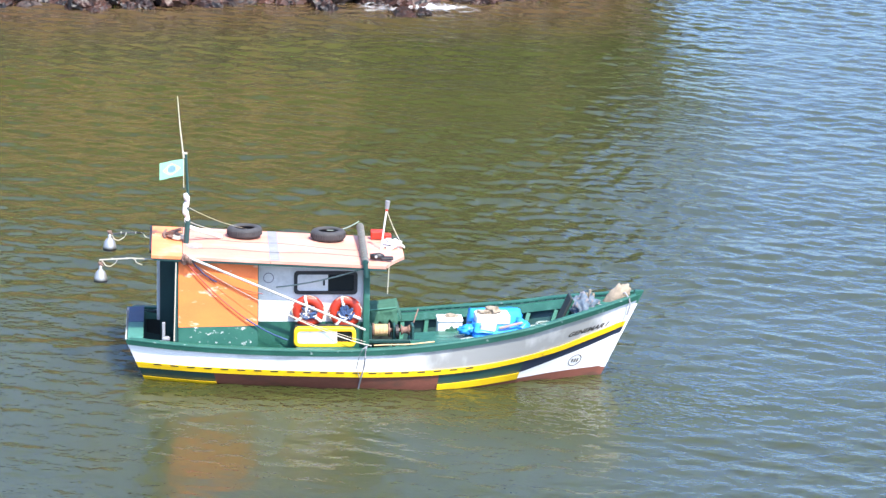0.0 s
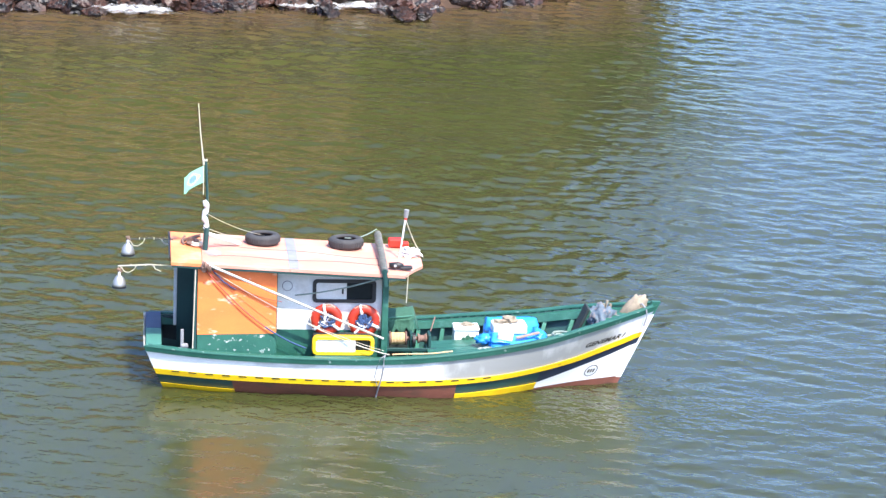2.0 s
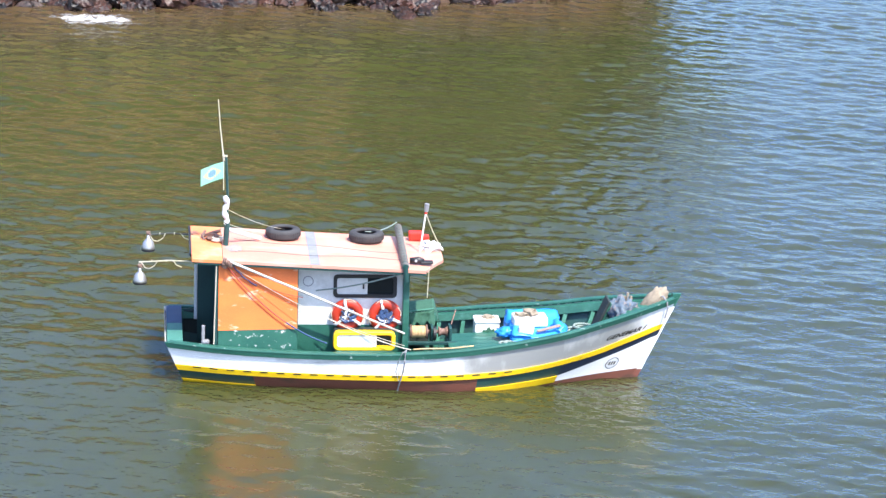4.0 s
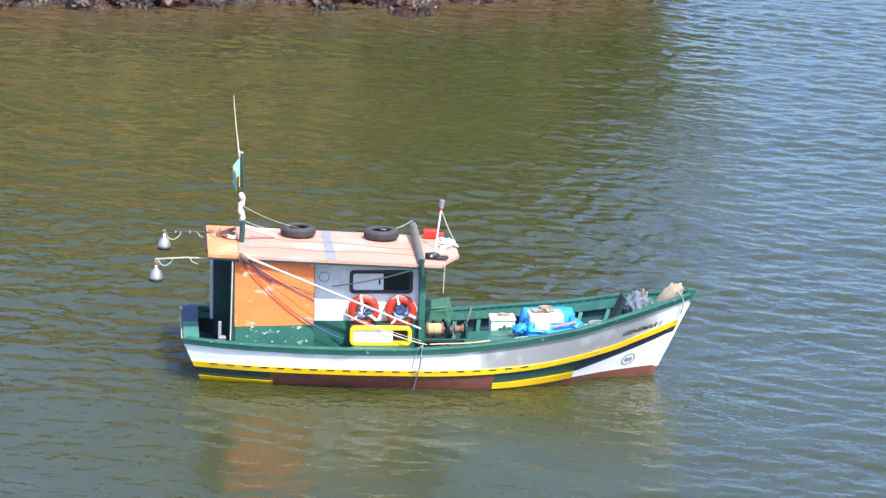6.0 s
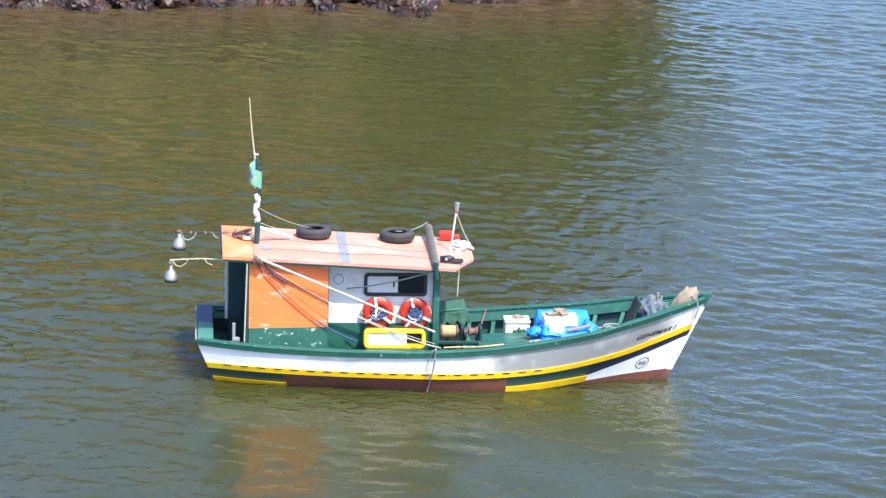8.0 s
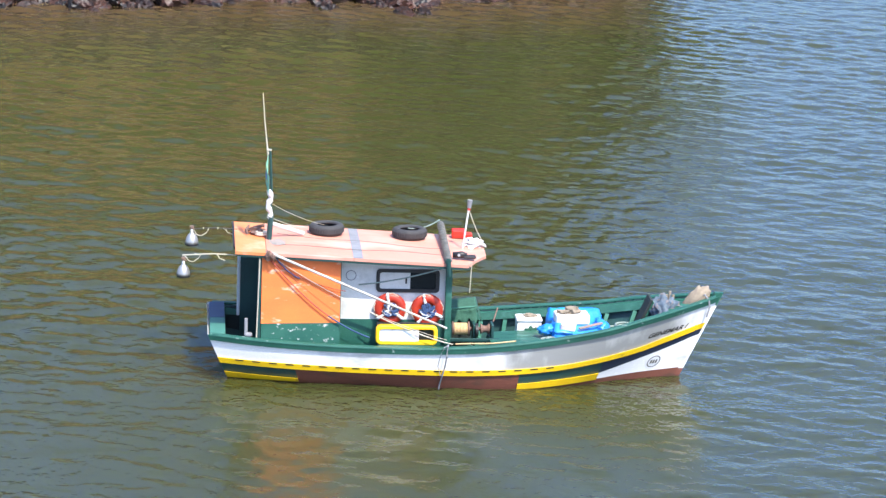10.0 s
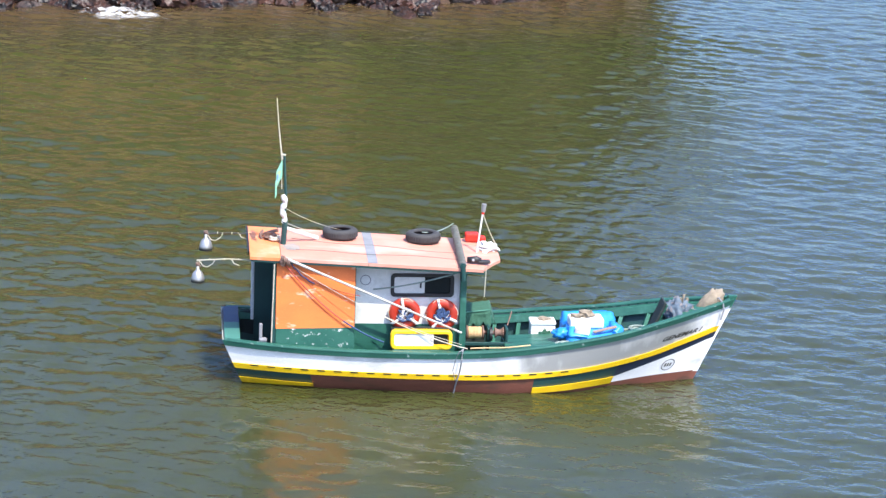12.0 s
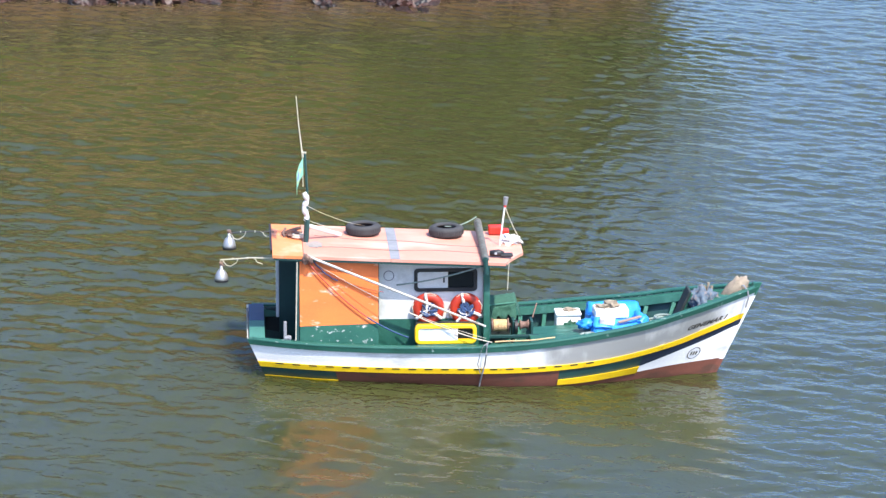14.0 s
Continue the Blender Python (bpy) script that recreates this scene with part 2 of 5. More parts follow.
def lace(m):
    """Breaks the foam into a lacy edge, by how thickly it covers the water."""
    n, l = m.node_tree.nodes, m.node_tree.links
    cover, t, coord = n.new("ShaderNodeAttribute"), n.new("ShaderNodeTexNoise"), n.new("ShaderNodeTexCoord")
    cover.attribute_name = "cover"
    t.inputs["Scale"].default_value, t.inputs["Detail"].default_value = 3.0, 6.0
    stretch = n.new("ShaderNodeMapping")
    stretch.inputs["Scale"].default_value = (0.6, 1.6, 1.0)
    l.new(coord.outputs["Object"], stretch.inputs["Vector"])
    l.new(stretch.outputs[0], t.inputs["Vector"])
    add = n.new("ShaderNodeMath")
    l.new(cover.outputs["Fac"], add.inputs[0])
    l.new(t.outputs["Fac"], add.inputs[1])
    edge = n.new("ShaderNodeMapRange")
    edge.inputs["From Min"].default_value, edge.inputs["From Max"].default_value = 1.04, 1.65
    l.new(add.outputs[0], edge.inputs["Value"])
    l.new(edge.outputs[0], n["Principled BSDF"].inputs["Alpha"])


lace(SURF)


def grey_along(m, grey, steps):
    """Greys the forward topsides: (x, share) steps along the hull, broken up by streaks."""
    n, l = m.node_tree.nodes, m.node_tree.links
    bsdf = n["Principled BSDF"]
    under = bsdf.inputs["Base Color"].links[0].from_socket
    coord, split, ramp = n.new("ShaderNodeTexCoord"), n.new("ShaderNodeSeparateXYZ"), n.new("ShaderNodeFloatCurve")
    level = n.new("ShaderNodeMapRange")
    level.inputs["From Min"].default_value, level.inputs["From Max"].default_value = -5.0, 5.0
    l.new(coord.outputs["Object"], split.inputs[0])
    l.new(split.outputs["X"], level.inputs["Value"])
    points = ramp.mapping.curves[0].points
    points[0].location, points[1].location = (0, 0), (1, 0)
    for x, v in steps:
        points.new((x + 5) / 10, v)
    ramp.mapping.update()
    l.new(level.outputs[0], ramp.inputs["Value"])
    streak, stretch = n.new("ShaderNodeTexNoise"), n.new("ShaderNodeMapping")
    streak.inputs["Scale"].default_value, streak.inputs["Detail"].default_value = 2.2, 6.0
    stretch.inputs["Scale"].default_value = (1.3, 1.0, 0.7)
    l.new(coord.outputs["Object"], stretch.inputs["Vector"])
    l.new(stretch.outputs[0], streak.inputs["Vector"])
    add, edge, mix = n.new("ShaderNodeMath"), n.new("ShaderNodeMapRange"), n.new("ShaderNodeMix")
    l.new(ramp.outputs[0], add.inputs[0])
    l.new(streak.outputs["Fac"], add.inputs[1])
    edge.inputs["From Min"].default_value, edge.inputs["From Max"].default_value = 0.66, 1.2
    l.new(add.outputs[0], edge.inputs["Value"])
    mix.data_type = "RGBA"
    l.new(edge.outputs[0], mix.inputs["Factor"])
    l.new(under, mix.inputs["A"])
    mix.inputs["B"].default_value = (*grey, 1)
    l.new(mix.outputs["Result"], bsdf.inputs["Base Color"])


grey_along(HULL_GREYED, (0.31, 0.315, 0.305), ((-0.6, 0.05), (0.6, 0.35), (1.3, 0.75), (3.4, 0.66), (3.9, 0.45), (4.3, 0.15)))


# ---- building helpers ----
def part(name, bm, mats, parent=None, label="", smooth=False):
    """Links a bmesh as one mesh object under a thing or a part."""
    me = bpy.data.meshes.new(name)
    bm.normal_update()
    bm.to_mesh(me)
    bm.free()
    for m in (mats if isinstance(mats, (list, tuple)) else [mats]):
        me.materials.append(m)
    if smooth:
        me.polygons.foreach_set("use_smooth", [True] * len(me.polygons))
    ob = new(name, me)
    if parent:
        ob.parent = parent
    if label:
        ob["label"] = label
    return ob


def spline(x, pts):
    """A smooth curve through (x, y) points."""
    xs, ys = [p[0] for p in pts], [p[1] for p in pts]
    if x <= xs[0]:
        return ys[0]
    if x >= xs[-1]:
        return ys[-1]
    i = max(k for k in range(len(xs) - 1) if xs[k] <= x)
    h, t = xs[i + 1] - xs[i], (x - xs[i]) / (xs[i + 1] - xs[i])

    def slope(k):
        a, b = max(k - 1, 0), min(k + 1, len(xs) - 1)
        return (ys[b] - ys[a]) / (xs[b] - xs[a])
    t2, t3 = t * t, t * t * t
    return ((2 * t3 - 3 * t2 + 1) * ys[i] + (t3 - 2 * t2 + t) * h * slope(i)
            + (3 * t2 - 2 * t3) * ys[i + 1] + (t3 - t2) * h * slope(i + 1))


def sheet(bm, rows, closed=False, mat=None):
    """Faces between rows of points. mat(i, j) picks the material."""
    vs = [[bm.verts.new(p) for p in r] for r in rows]
    for i in range(len(vs) - 1):
        n = len(vs[i])
        for j in range(n if closed else n - 1):
            f = bm.faces.new((vs[i][j], vs[i][(j + 1) % n], vs[i + 1][(j + 1) % n], vs[i + 1][j]))
            if mat:
                f.material_index = mat(i, j)
    return vs


def box(bm, c, size, bevel=0.012, m=None, mat=0):
    m = m or Matrix()
    made = bmesh.ops.create_cube(bm, size=1.0, matrix=Matrix.Translation(c) @ m @ Matrix.Diagonal((*size, 1)))["verts"]
    faces = {f for v in made for f in v.link_faces}
    for f in faces:
        f.material_index = mat
    if bevel:
        edges = list({e for v in made for e in v.link_edges})
        bmesh.ops.bevel(bm, geom=edges, offset=min(bevel, min(size) * 0.4), segments=2, affect="EDGES", profile=0.5)
    return bm


def tube(bm, pts, r, n=8, mat=0):
    """A round bar or rope along points; r is one radius or one a point."""
    pts = [Vector(p) for p in pts]
    rs = r if isinstance(r, (list, tuple)) else [r] * len(pts)
    rows = []
    for i, p in enumerate(pts):
        d = (pts[min(i + 1, len(pts) - 1)] - pts[max(i - 1, 0)]).normalized()
        a = d.cross(Vector((0, 0, 1)) if abs(d.z) < 0.9 else Vector((1, 0, 0))).normalized()
        b = d.cross(a)
        rows.append([p + (a * math.cos(k * 2 * math.pi / n) + b * math.sin(k * 2 * math.pi / n)) * rs[i] for k in range(n)])
    vs = sheet(bm, rows, True, lambda i, j: mat)
    for ring, flip in ((vs[0], False), (vs[-1], True)):
        f = bm.faces.new(ring if flip else ring[::-1])
        f.material_index = mat
    return bm


def sag(a, b, drop, n=14, sway=0.0):
    a, b = Vector(a), Vector(b)
    return [a.lerp(b, i / n) + Vector((sway * math.sin(i * 1.7) * 0.5, 0, -drop * 4 * (i / n) * (1 - i / n))) for i in range(n + 1)]


def ring(bm, c, axis, big, small, n=32, k=12, squash=1.0, mat=None):
    """A torus; axis 'x', 'y' or 'z'."""
    rows = []
    for i in range(n):
        a = 2 * math.pi * i / n
        row = []
        for j in range(k):
            b = 2 * math.pi * j / k
            d, h = big + small * math.cos(b), small * squash * math.sin(b)
            u, v = d * math.cos(a), d * math.sin(a)
            row.append(Vector(c) + Vector({"z": (u, v, h), "y": (u, h, v), "x": (h, u, v)}[axis]))
        rows.append(row)
    vs = [[bm.verts.new(p) for p in r] for r in rows]
    for i in range(n):
        for j in range(k):
            f = bm.faces.new((vs[i][j], vs[(i + 1) % n][j], vs[(i + 1) % n][(j + 1) % k], vs[i][(j + 1) % k]))
            f.material_index = mat(i, j) if mat else 0
    return bm


def lathe(bm, profile, c=(0, 0, 0), n=24, mat=None):
    """A turned body about z from (radius, height) pairs."""
    rows = [[Vector(c) + Vector((r * math.cos(2 * math.pi * k / n), r * math.sin(2 * math.pi * k / n), z)) for k in range(n)] for r, z in profile]
    return sheet(bm, rows, True, mat and (lambda i, j: mat(i)))


def lump(bm, c, size, seed, rough=0.25, freq=2.5, level=3, flat=None):
    """An uneven heap: a noisy ellipsoid, cut flat below height `flat`."""
    made = bmesh.ops.create_icosphere(bm, subdivisions=level, radius=1.0)["verts"]
    for v in made:
        p = v.co.copy()
        k = 1 + rough * (noise.fractal(p * freq + Vector((seed * 7.3, seed * 3.1, seed)), 0.8, 2.0, 4))
        q = Vector((p.x * size[0], p.y * size[1], p.z * size[2])) * k + Vector(c)
        if flat is not None and q.z < flat:
            q.z = flat
        v.co = q
    return bm


def thing(name, label, category, place=(0, 0, 0), group="", turn=(0, 0, 0)):
    ob = new(name)
    ob.empty_display_size = 0.2
    ob.matrix_basis = pose(*place, *turn)
    return tagged(ob, label, category, group)


# ---- the water: one wind-rippled sheet out to the horizon ----
def water():
    rng = random.Random(4)
    xs, ys = np.arange(-18, 18.01, 0.075), np.arange(-22, 41.01, 0.07)
    gx, gy = np.meshgrid(xs, ys)
    z = np.zeros_like(gx)
    heading = math.atan2(-0.98, -0.15)
    for length, slope, spread, count in ((6.0, 0.012, 0.3, 3), (2.6, 0.018, 0.5, 5), (1.3, 0.034, 0.65, 10),
                                         (0.75, 0.060, 0.85, 18), (0.45, 0.072, 1.0, 24), (0.28, 0.062, 1.2, 28)):
        for _ in range(count):
            lam = length * rng.uniform(0.75, 1.3)
            a, ph = heading + rng.gauss(0, spread), rng.uniform(0, 2 * math.pi)
            k = 2 * math.pi / lam
            z += slope / k / math.sqrt(count / 2) * np.sin(k * (gx * math.cos(a) + gy * math.sin(a)) + ph)
    patch = 0.75 + 0.25 * np.sin(gx * 0.33 + 1.3 * np.sin(gy * 0.21)) * np.sin(gy * 0.27 + 0.8 * np.sin(gx * 0.4))
    z *= patch
    lee = 1 / (1 + np.exp((gy + 4.0) / 1.2)) / (1 + np.exp((gx - 5.0) / 1.5))      # calmer in the boat's lee
    z *= 1 - 0.32 * lee
    edge = np.minimum.reduce([gx + 18, 18 - gx, gy + 22, 41 - gy])
    z *= np.clip(edge / 1.5, 0, 1)
    nx, ny = len(xs), len(ys)
    verts = np.stack([gx, gy, z], -1).reshape(-1, 3)
    i = np.arange(nx * ny).reshape(ny, nx)
    faces = np.stack([i[:-1, :-1], i[:-1, 1:], i[1:, 1:], i[1:, :-1]], -1).reshape(-1, 4).tolist()
    far = 2500.0
    x0, x1, y0, y1 = xs[0], xs[-1], ys[0], ys[-1]
    n0 = len(verts)
    outer = [(-far, -far, 0), (far, -far, 0), (far, far, 0), (-far, far, 0), (x0, y0, 0), (x1, y0, 0), (x1, y1, 0), (x0, y1, 0)]
    for a, b in ((0, 1), (1, 2), (2, 3), (3, 0)):
        faces.append((n0 + a, n0 + b, n0 + 4 + b, n0 + 4 + a))
    me = bpy.data.meshes.new("water")
    me.from_pydata(verts.tolist() + outer, [], faces)
    me.materials.append(WATER)
    me.polygons.foreach_set("use_smooth", [True] * len(me.polygons))
    ob = new("water", me)
    return tagged(ob, "turbid olive-green bay water ruffled by small wind ripples", "water", kind="structure")


def shore_y(x):
    return 25.75 + 0.30 * x + 0.35 * math.sin(x * 0.9) + 0.25 * math.sin(x * 2.3 + 1)


# ---- the headland behind the rocks, known from its reflection ----
def crest(x):
    return spline(x, [(-70, 12), (-30, 11.5), (-16, 12), (-9, 14.5), (-4, 16), (0, 16), (2, 15), (3.2, 13.5), (4.2, 11), (5, 7), (5.8, 3), (6.4, 0), (7.5, -2)])


def land_z(x, y):
    d = y - shore_y(min(x, 1.0)) - max(0, x - 1.0) * 0.9
    if d < 0:
        return max(-2.0, d * 0.8 - 0.2)
    rise = (1 - math.exp(-d / 6.0)) * min(1, d / 5)
    return -0.2 + (crest(x) + 0.2) * rise + 0.6 * noise.fractal(Vector((x, y, 0)) * 0.35, 0.9, 2.0, 4) * min(1, d / 2)


def headland():
    bm = bmesh.new()
    xs = [-70 + 2.5 * i for i in range(17)] + [-27 + 0.7 * i for i in range(56)]
    ys = [18 + 0.6 * j for j in range(50)] + [50 + 3 * j for j in range(14)]
    vs = sheet(bm, [[(x, y, land_z(x, y)) for x in xs] for y in ys])
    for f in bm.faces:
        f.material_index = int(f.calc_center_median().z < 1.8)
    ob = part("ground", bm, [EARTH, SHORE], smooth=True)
    return tagged(ob, "dry brown hillside headland rising behind the shore rocks", "hillside", kind="structure")


def shrubs():
    rng = random.Random(9)
    verts, faces = [], []
    for k in range(5600):
        x, y = rng.uniform(-40, 9) if k % 3 else rng.uniform(-2.5, 7), rng.uniform(23, 46)
        z = land_z(x, y)
        if z < (3.2 if x < -2.5 else 0.6) + rng.uniform(0, 1.5) or (k > 2600 and not (z > 5.0 and x > -14)):
            continue
        size = rng.uniform(0.5, 1.3)
        for _ in range(26):
            d = Vector((rng.gauss(0, 1), rng.gauss(0, 1), abs(rng.gauss(0, 0.9)))).normalized() * size * rng.uniform(0.5, 1.0)
            c = Vector((x, y, z + 0.1)) + d
            a = Vector((rng.gauss(0, 1), rng.gauss(0, 1), rng.gauss(0, 1))).normalized() * rng.uniform(0.12, 0.3)
            b = a.orthogonal().normalized() * rng.uniform(0.10, 0.22)
            k = len(verts)
            verts += [c - a, c - b * 0.9 + a * 0.1, c + a, c + b]
            faces.append((k, k + 1, k + 2, k + 3))
    me = bpy.data.meshes.new("shrubs")
    me.from_pydata([tuple(v) for v in verts], [], faces)
    me.materials.append(LEAF)
    return tagged(new("shrubs", me), "low olive-green scrub covering the hillside", "shrubs", kind="stuff")


def tree():
    """A broad tree at the headland's end, leaning out over the water."""
    rng = random.Random(14)
    foot = Vector((5.0, 31.5, land_z(5.0, 31.5) - 0.2))
    root = thing("tree", "broad olive-green tree leaning from the headland", "tree", foot)
    bm = bmesh.new()
    tips = []
    tube(bm, [(0, 0, 0), (0.4, -0.2, 1.4), (1.0, -0.3, 2.8), (1.5, -0.2, 4.4)], [0.32, 0.26, 0.2, 0.12], 10)
    for k in range(9):
        a, z = 2.4 * k, 1.6 + 0.3 * k
        p = Vector((0.4 + 0.25 * (z - 1.4), -0.2, z))
        q = p + Vector((math.cos(a) * rng.uniform(1.2, 2.4) + 0.6, math.sin(a) * rng.uniform(1.2, 2.2), rng.uniform(0.8, 2.0)))
        tube(bm, [p, p.lerp(q, 0.5) + Vector((0, 0, 0.2)), q], [0.11, 0.07, 0.03], 7)
        tips += [q, p.lerp(q, 0.6)]
    part("trunk", bm, WOOD, root)
    verts, faces = [], []
    for c in tips + [Vector((1.5, -0.2, 4.8)), Vector((2.2, 0, 3.8)), Vector((1.2, 0.6, 5.2))]:
        for _ in range(75):
            d = Vector((rng.gauss(0, 1), rng.gauss(0, 1), rng.gauss(0, 0.7))).normalized() * rng.uniform(0.3, 1.4)
            a = Vector((rng.gauss(0, 1), rng.gauss(0, 1), rng.gauss(0, 1))).normalized() * rng.uniform(0.10, 0.22)
            b = a.orthogonal().normalized() * rng.uniform(0.06, 0.13)
            k = len(verts)
            p = c + d
            verts += [tuple(p - a), tuple(p - b), tuple(p + a), tuple(p + b)]
            faces.append((k, k + 1, k + 2, k + 3))
    me = bpy.data.meshes.new("crown")
    me.from_pydata(verts, [], faces)
    me.materials.append(LEAF)
    new("crown", me).parent = root


# ---- boulders along the water's edge ----
def boulder_mesh(seed):
    bm = bmesh.new()
    bmesh.ops.create_icosphere(bm, subdivisions=4, radius=1.0)
    rng = random.Random(seed)
    cuts = [(Vector((rng.gauss(0, 1), rng.gauss(0, 1), rng.gauss(0, 1))).normalized(), rng.uniform(0.55, 0.85)) for _ in range(9)]
    for v in bm.verts:
        p = v.co.copy()
        for d, h in cuts:
            over = p.dot(d) - h
            if over > 0:
                p -= d * over * 0.9
        p *= 1 + 0.15 * noise.fractal(p * 2.2 + Vector((seed, 0, 0)), 0.55, 2.1, 6)
        v.co = Vector((p.x * 1.15, p.y * 0.9, p.z * 0.75))
    me = bpy.data.meshes.new("boulder")
    bm.to_mesh(me)
    bm.free()
    me.materials.append(ROCK)
    return me


def boulders():
    rng = random.Random(21)
    kinds = [boulder_mesh(s) for s in range(7)]
    x = -17.0
    while x < 4.5:
        for row in range(6):
            size = rng.choice((0.26, 0.36, 0.46, 0.60)) * rng.uniform(0.85, 1.15) * (1.0 if row else 0.6)
            xx = x + rng.uniform(-0.25, 0.25)
            yy = shore_y(min(xx, 1.0)) + max(0, xx - 1.0) * 0.9 + 0.1 + row * 0.45 + rng.uniform(-0.2, 0.2)
            ob = new("boulder", kinds[rng.randrange(7)])
            zz = max(-0.12, land_z(xx, yy)) + size * 0.2
            ob.matrix_basis = pose(xx, yy, zz, rng.uniform(-25, 25), rng.uniform(-25, 25), rng.uniform(0, 360)) @ Matrix.Diagonal((size * rng.uniform(0.9, 1.4), size, size, 1))
            tagged(ob, "wet dark brown boulder at the water's edge", "rock", "shore boulders")
        x += rng.uniform(0.45, 0.72)
    # a few that stand clear of the rest in the shallows
    for xx, off, size in ((-1.35, -0.75, 0.36), (-0.85, -0.70, 0.30), (-3.4, -0.35, 0.34)):
        ob = new("boulder", kinds[rng.randrange(7)])
        ob.matrix_basis = pose(xx, shore_y(xx) + off, -0.02, 0, 0, rng.uniform(0, 360)) @ Matrix.Diagonal((size * 1.3, size, size * 0.8, 1))
        tagged(ob, "low reddish-brown boulder awash off the shore", "rock", "shore boulders")


# ---- surf washing against the boulders ----
def foam_patch(name, length, depth, seed):
    """A lumpy raft of foam lying on the water, thickest in its middle."""
    nx, ny = int(length * 14), int(depth * 22)
    bm = bmesh.new()
    rows, cover = [], []
    for j in range(ny + 1):
        row = []
        for i in range(nx + 1):
            u, v = 2 * i / nx - 1, 2 * j / ny - 1
            c = (1 - abs(u) ** 2.5) * (1 - abs(v) ** 1.6)
            n = 0.5 + 0.5 * noise.noise(Vector((u * length * 0.7, v * depth * 1.5, seed * 5.0)))
            cover.append(max(0.0, min(1.0, c * (0.42 + 0.75 * n))))
            h = 0.10 * c * (0.4 + noise.fractal(Vector((u * length * 2.2, v * depth * 3, seed)), 0.8, 2.0, 4))
            row.append((u * length / 2, v * depth / 2, max(0.0, h)))
        rows.append(row)
    sheet(bm, rows)
    ob = part(name, bm, SURF, smooth=True)
    ob.data.attributes.new("cover", "FLOAT", "POINT").data.foreach_set("value", cover)
    return tagged(ob, "broken white surf foam washing on the shore rocks", "foam", kind="stuff")


# ---- the fishing boat: x forward, y to port, z up from the waterline ----
RAIL_Z = [(-4.4, 0.84), (-3.5, 0.78), (-2.5, 0.735), (-1.5, 0.71), (-0.5, 0.70), (0.5, 0.735), (1.5, 0.835), (2.5, 0.965), (3.2, 1.11), (3.8, 1.225), (4.2, 1.305), (4.62, 1.39)]
RAIL_B = [(-4.4, 1.10), (-3.5, 1.27), (-2.5, 1.36), (-1.5, 1.40), (-0.5, 1.38), (0.5, 1.32), (1.5, 1.22), (2.5, 1.00), (3.2, 0.78), (3.8, 0.51), (4.2, 0.30), (4.62, 0.05)]
LINE_B = [(-4.03, 0.69), (-2.81, 0.98), (-1.84, 1.10), (-0.87, 1.15), (0.1, 1.17), (0.94, 1.12), (1.59, 0.96), (2.38, 0.64), (3.15, 0.31), (4.03, 0.03)]
STRIPE_TOP = [(-4.2, 0.425), (-2.82, 0.375), (-0.89, 0.322), (0.09, 0.305), (1.07, 0.325), (2.08, 0.39), (3.08, 0.56), (3.59, 0.71), (4.25, 0.90)]
STRIPE_LOW = [(-4.2, 0.325), (-2.82, 0.275), (-0.89, 0.222), (0.09, 0.205), (1.07, 0.23), (2.08, 0.30), (3.08, 0.465), (3.59, 0.61), (4.25, 0.80)]
GUARD_TOP = [(-4.1, 0.155), (-2.81, 0.095), (-1.0, 0.05), (0.95, 0.04), (1.6, 0.07), (2.38, 0.12), (2.61, 0.18), (3.11, 0.33), (3.62, 0.49), (4.2, 0.69)]
GUARD_LOW = [(-4.1, 0.03), (-2.81, 0.02), (-1.0, -0.02), (0.95, -0.05), (1.6, -0.04), (2.38, 0.0), (3.1, 0.045), (4.1, 0.085)]


def ends(z):
    return -4.03 - 0.43 * z, 3.92 + 0.47 * z


def hull_point(s, z_of, side=-1, out=0.0):
    """The hull's skin at the share s of its length, on a height curve, on one side."""
    x = -4.1 + 8.3 * s
    for _ in range(6):
        z = z_of(x)
        a, f = ends(z)
        x = a + (f - a) * s
    zs = spline(x, RAIL_Z)
    line = spline(-4.03 + 8.06 * s, LINE_B)
    a, f = ends(zs)
    rail = spline(a + (f - a) * s, RAIL_B)
    if z >= 0:
        b = line + (rail - line) * (z / zs) ** (0.3 + 0.6 * s)
    else:
        b = line * max(0.05, 1 - (z / -0.55) ** 2) ** 0.6
    return Vector((x, side * (b + out), z))


def share(x):
    return (x + 4.03) / 7.95


def deck_z(x):
    return 0.22 + 0.085 * max(0, x - 0.4)


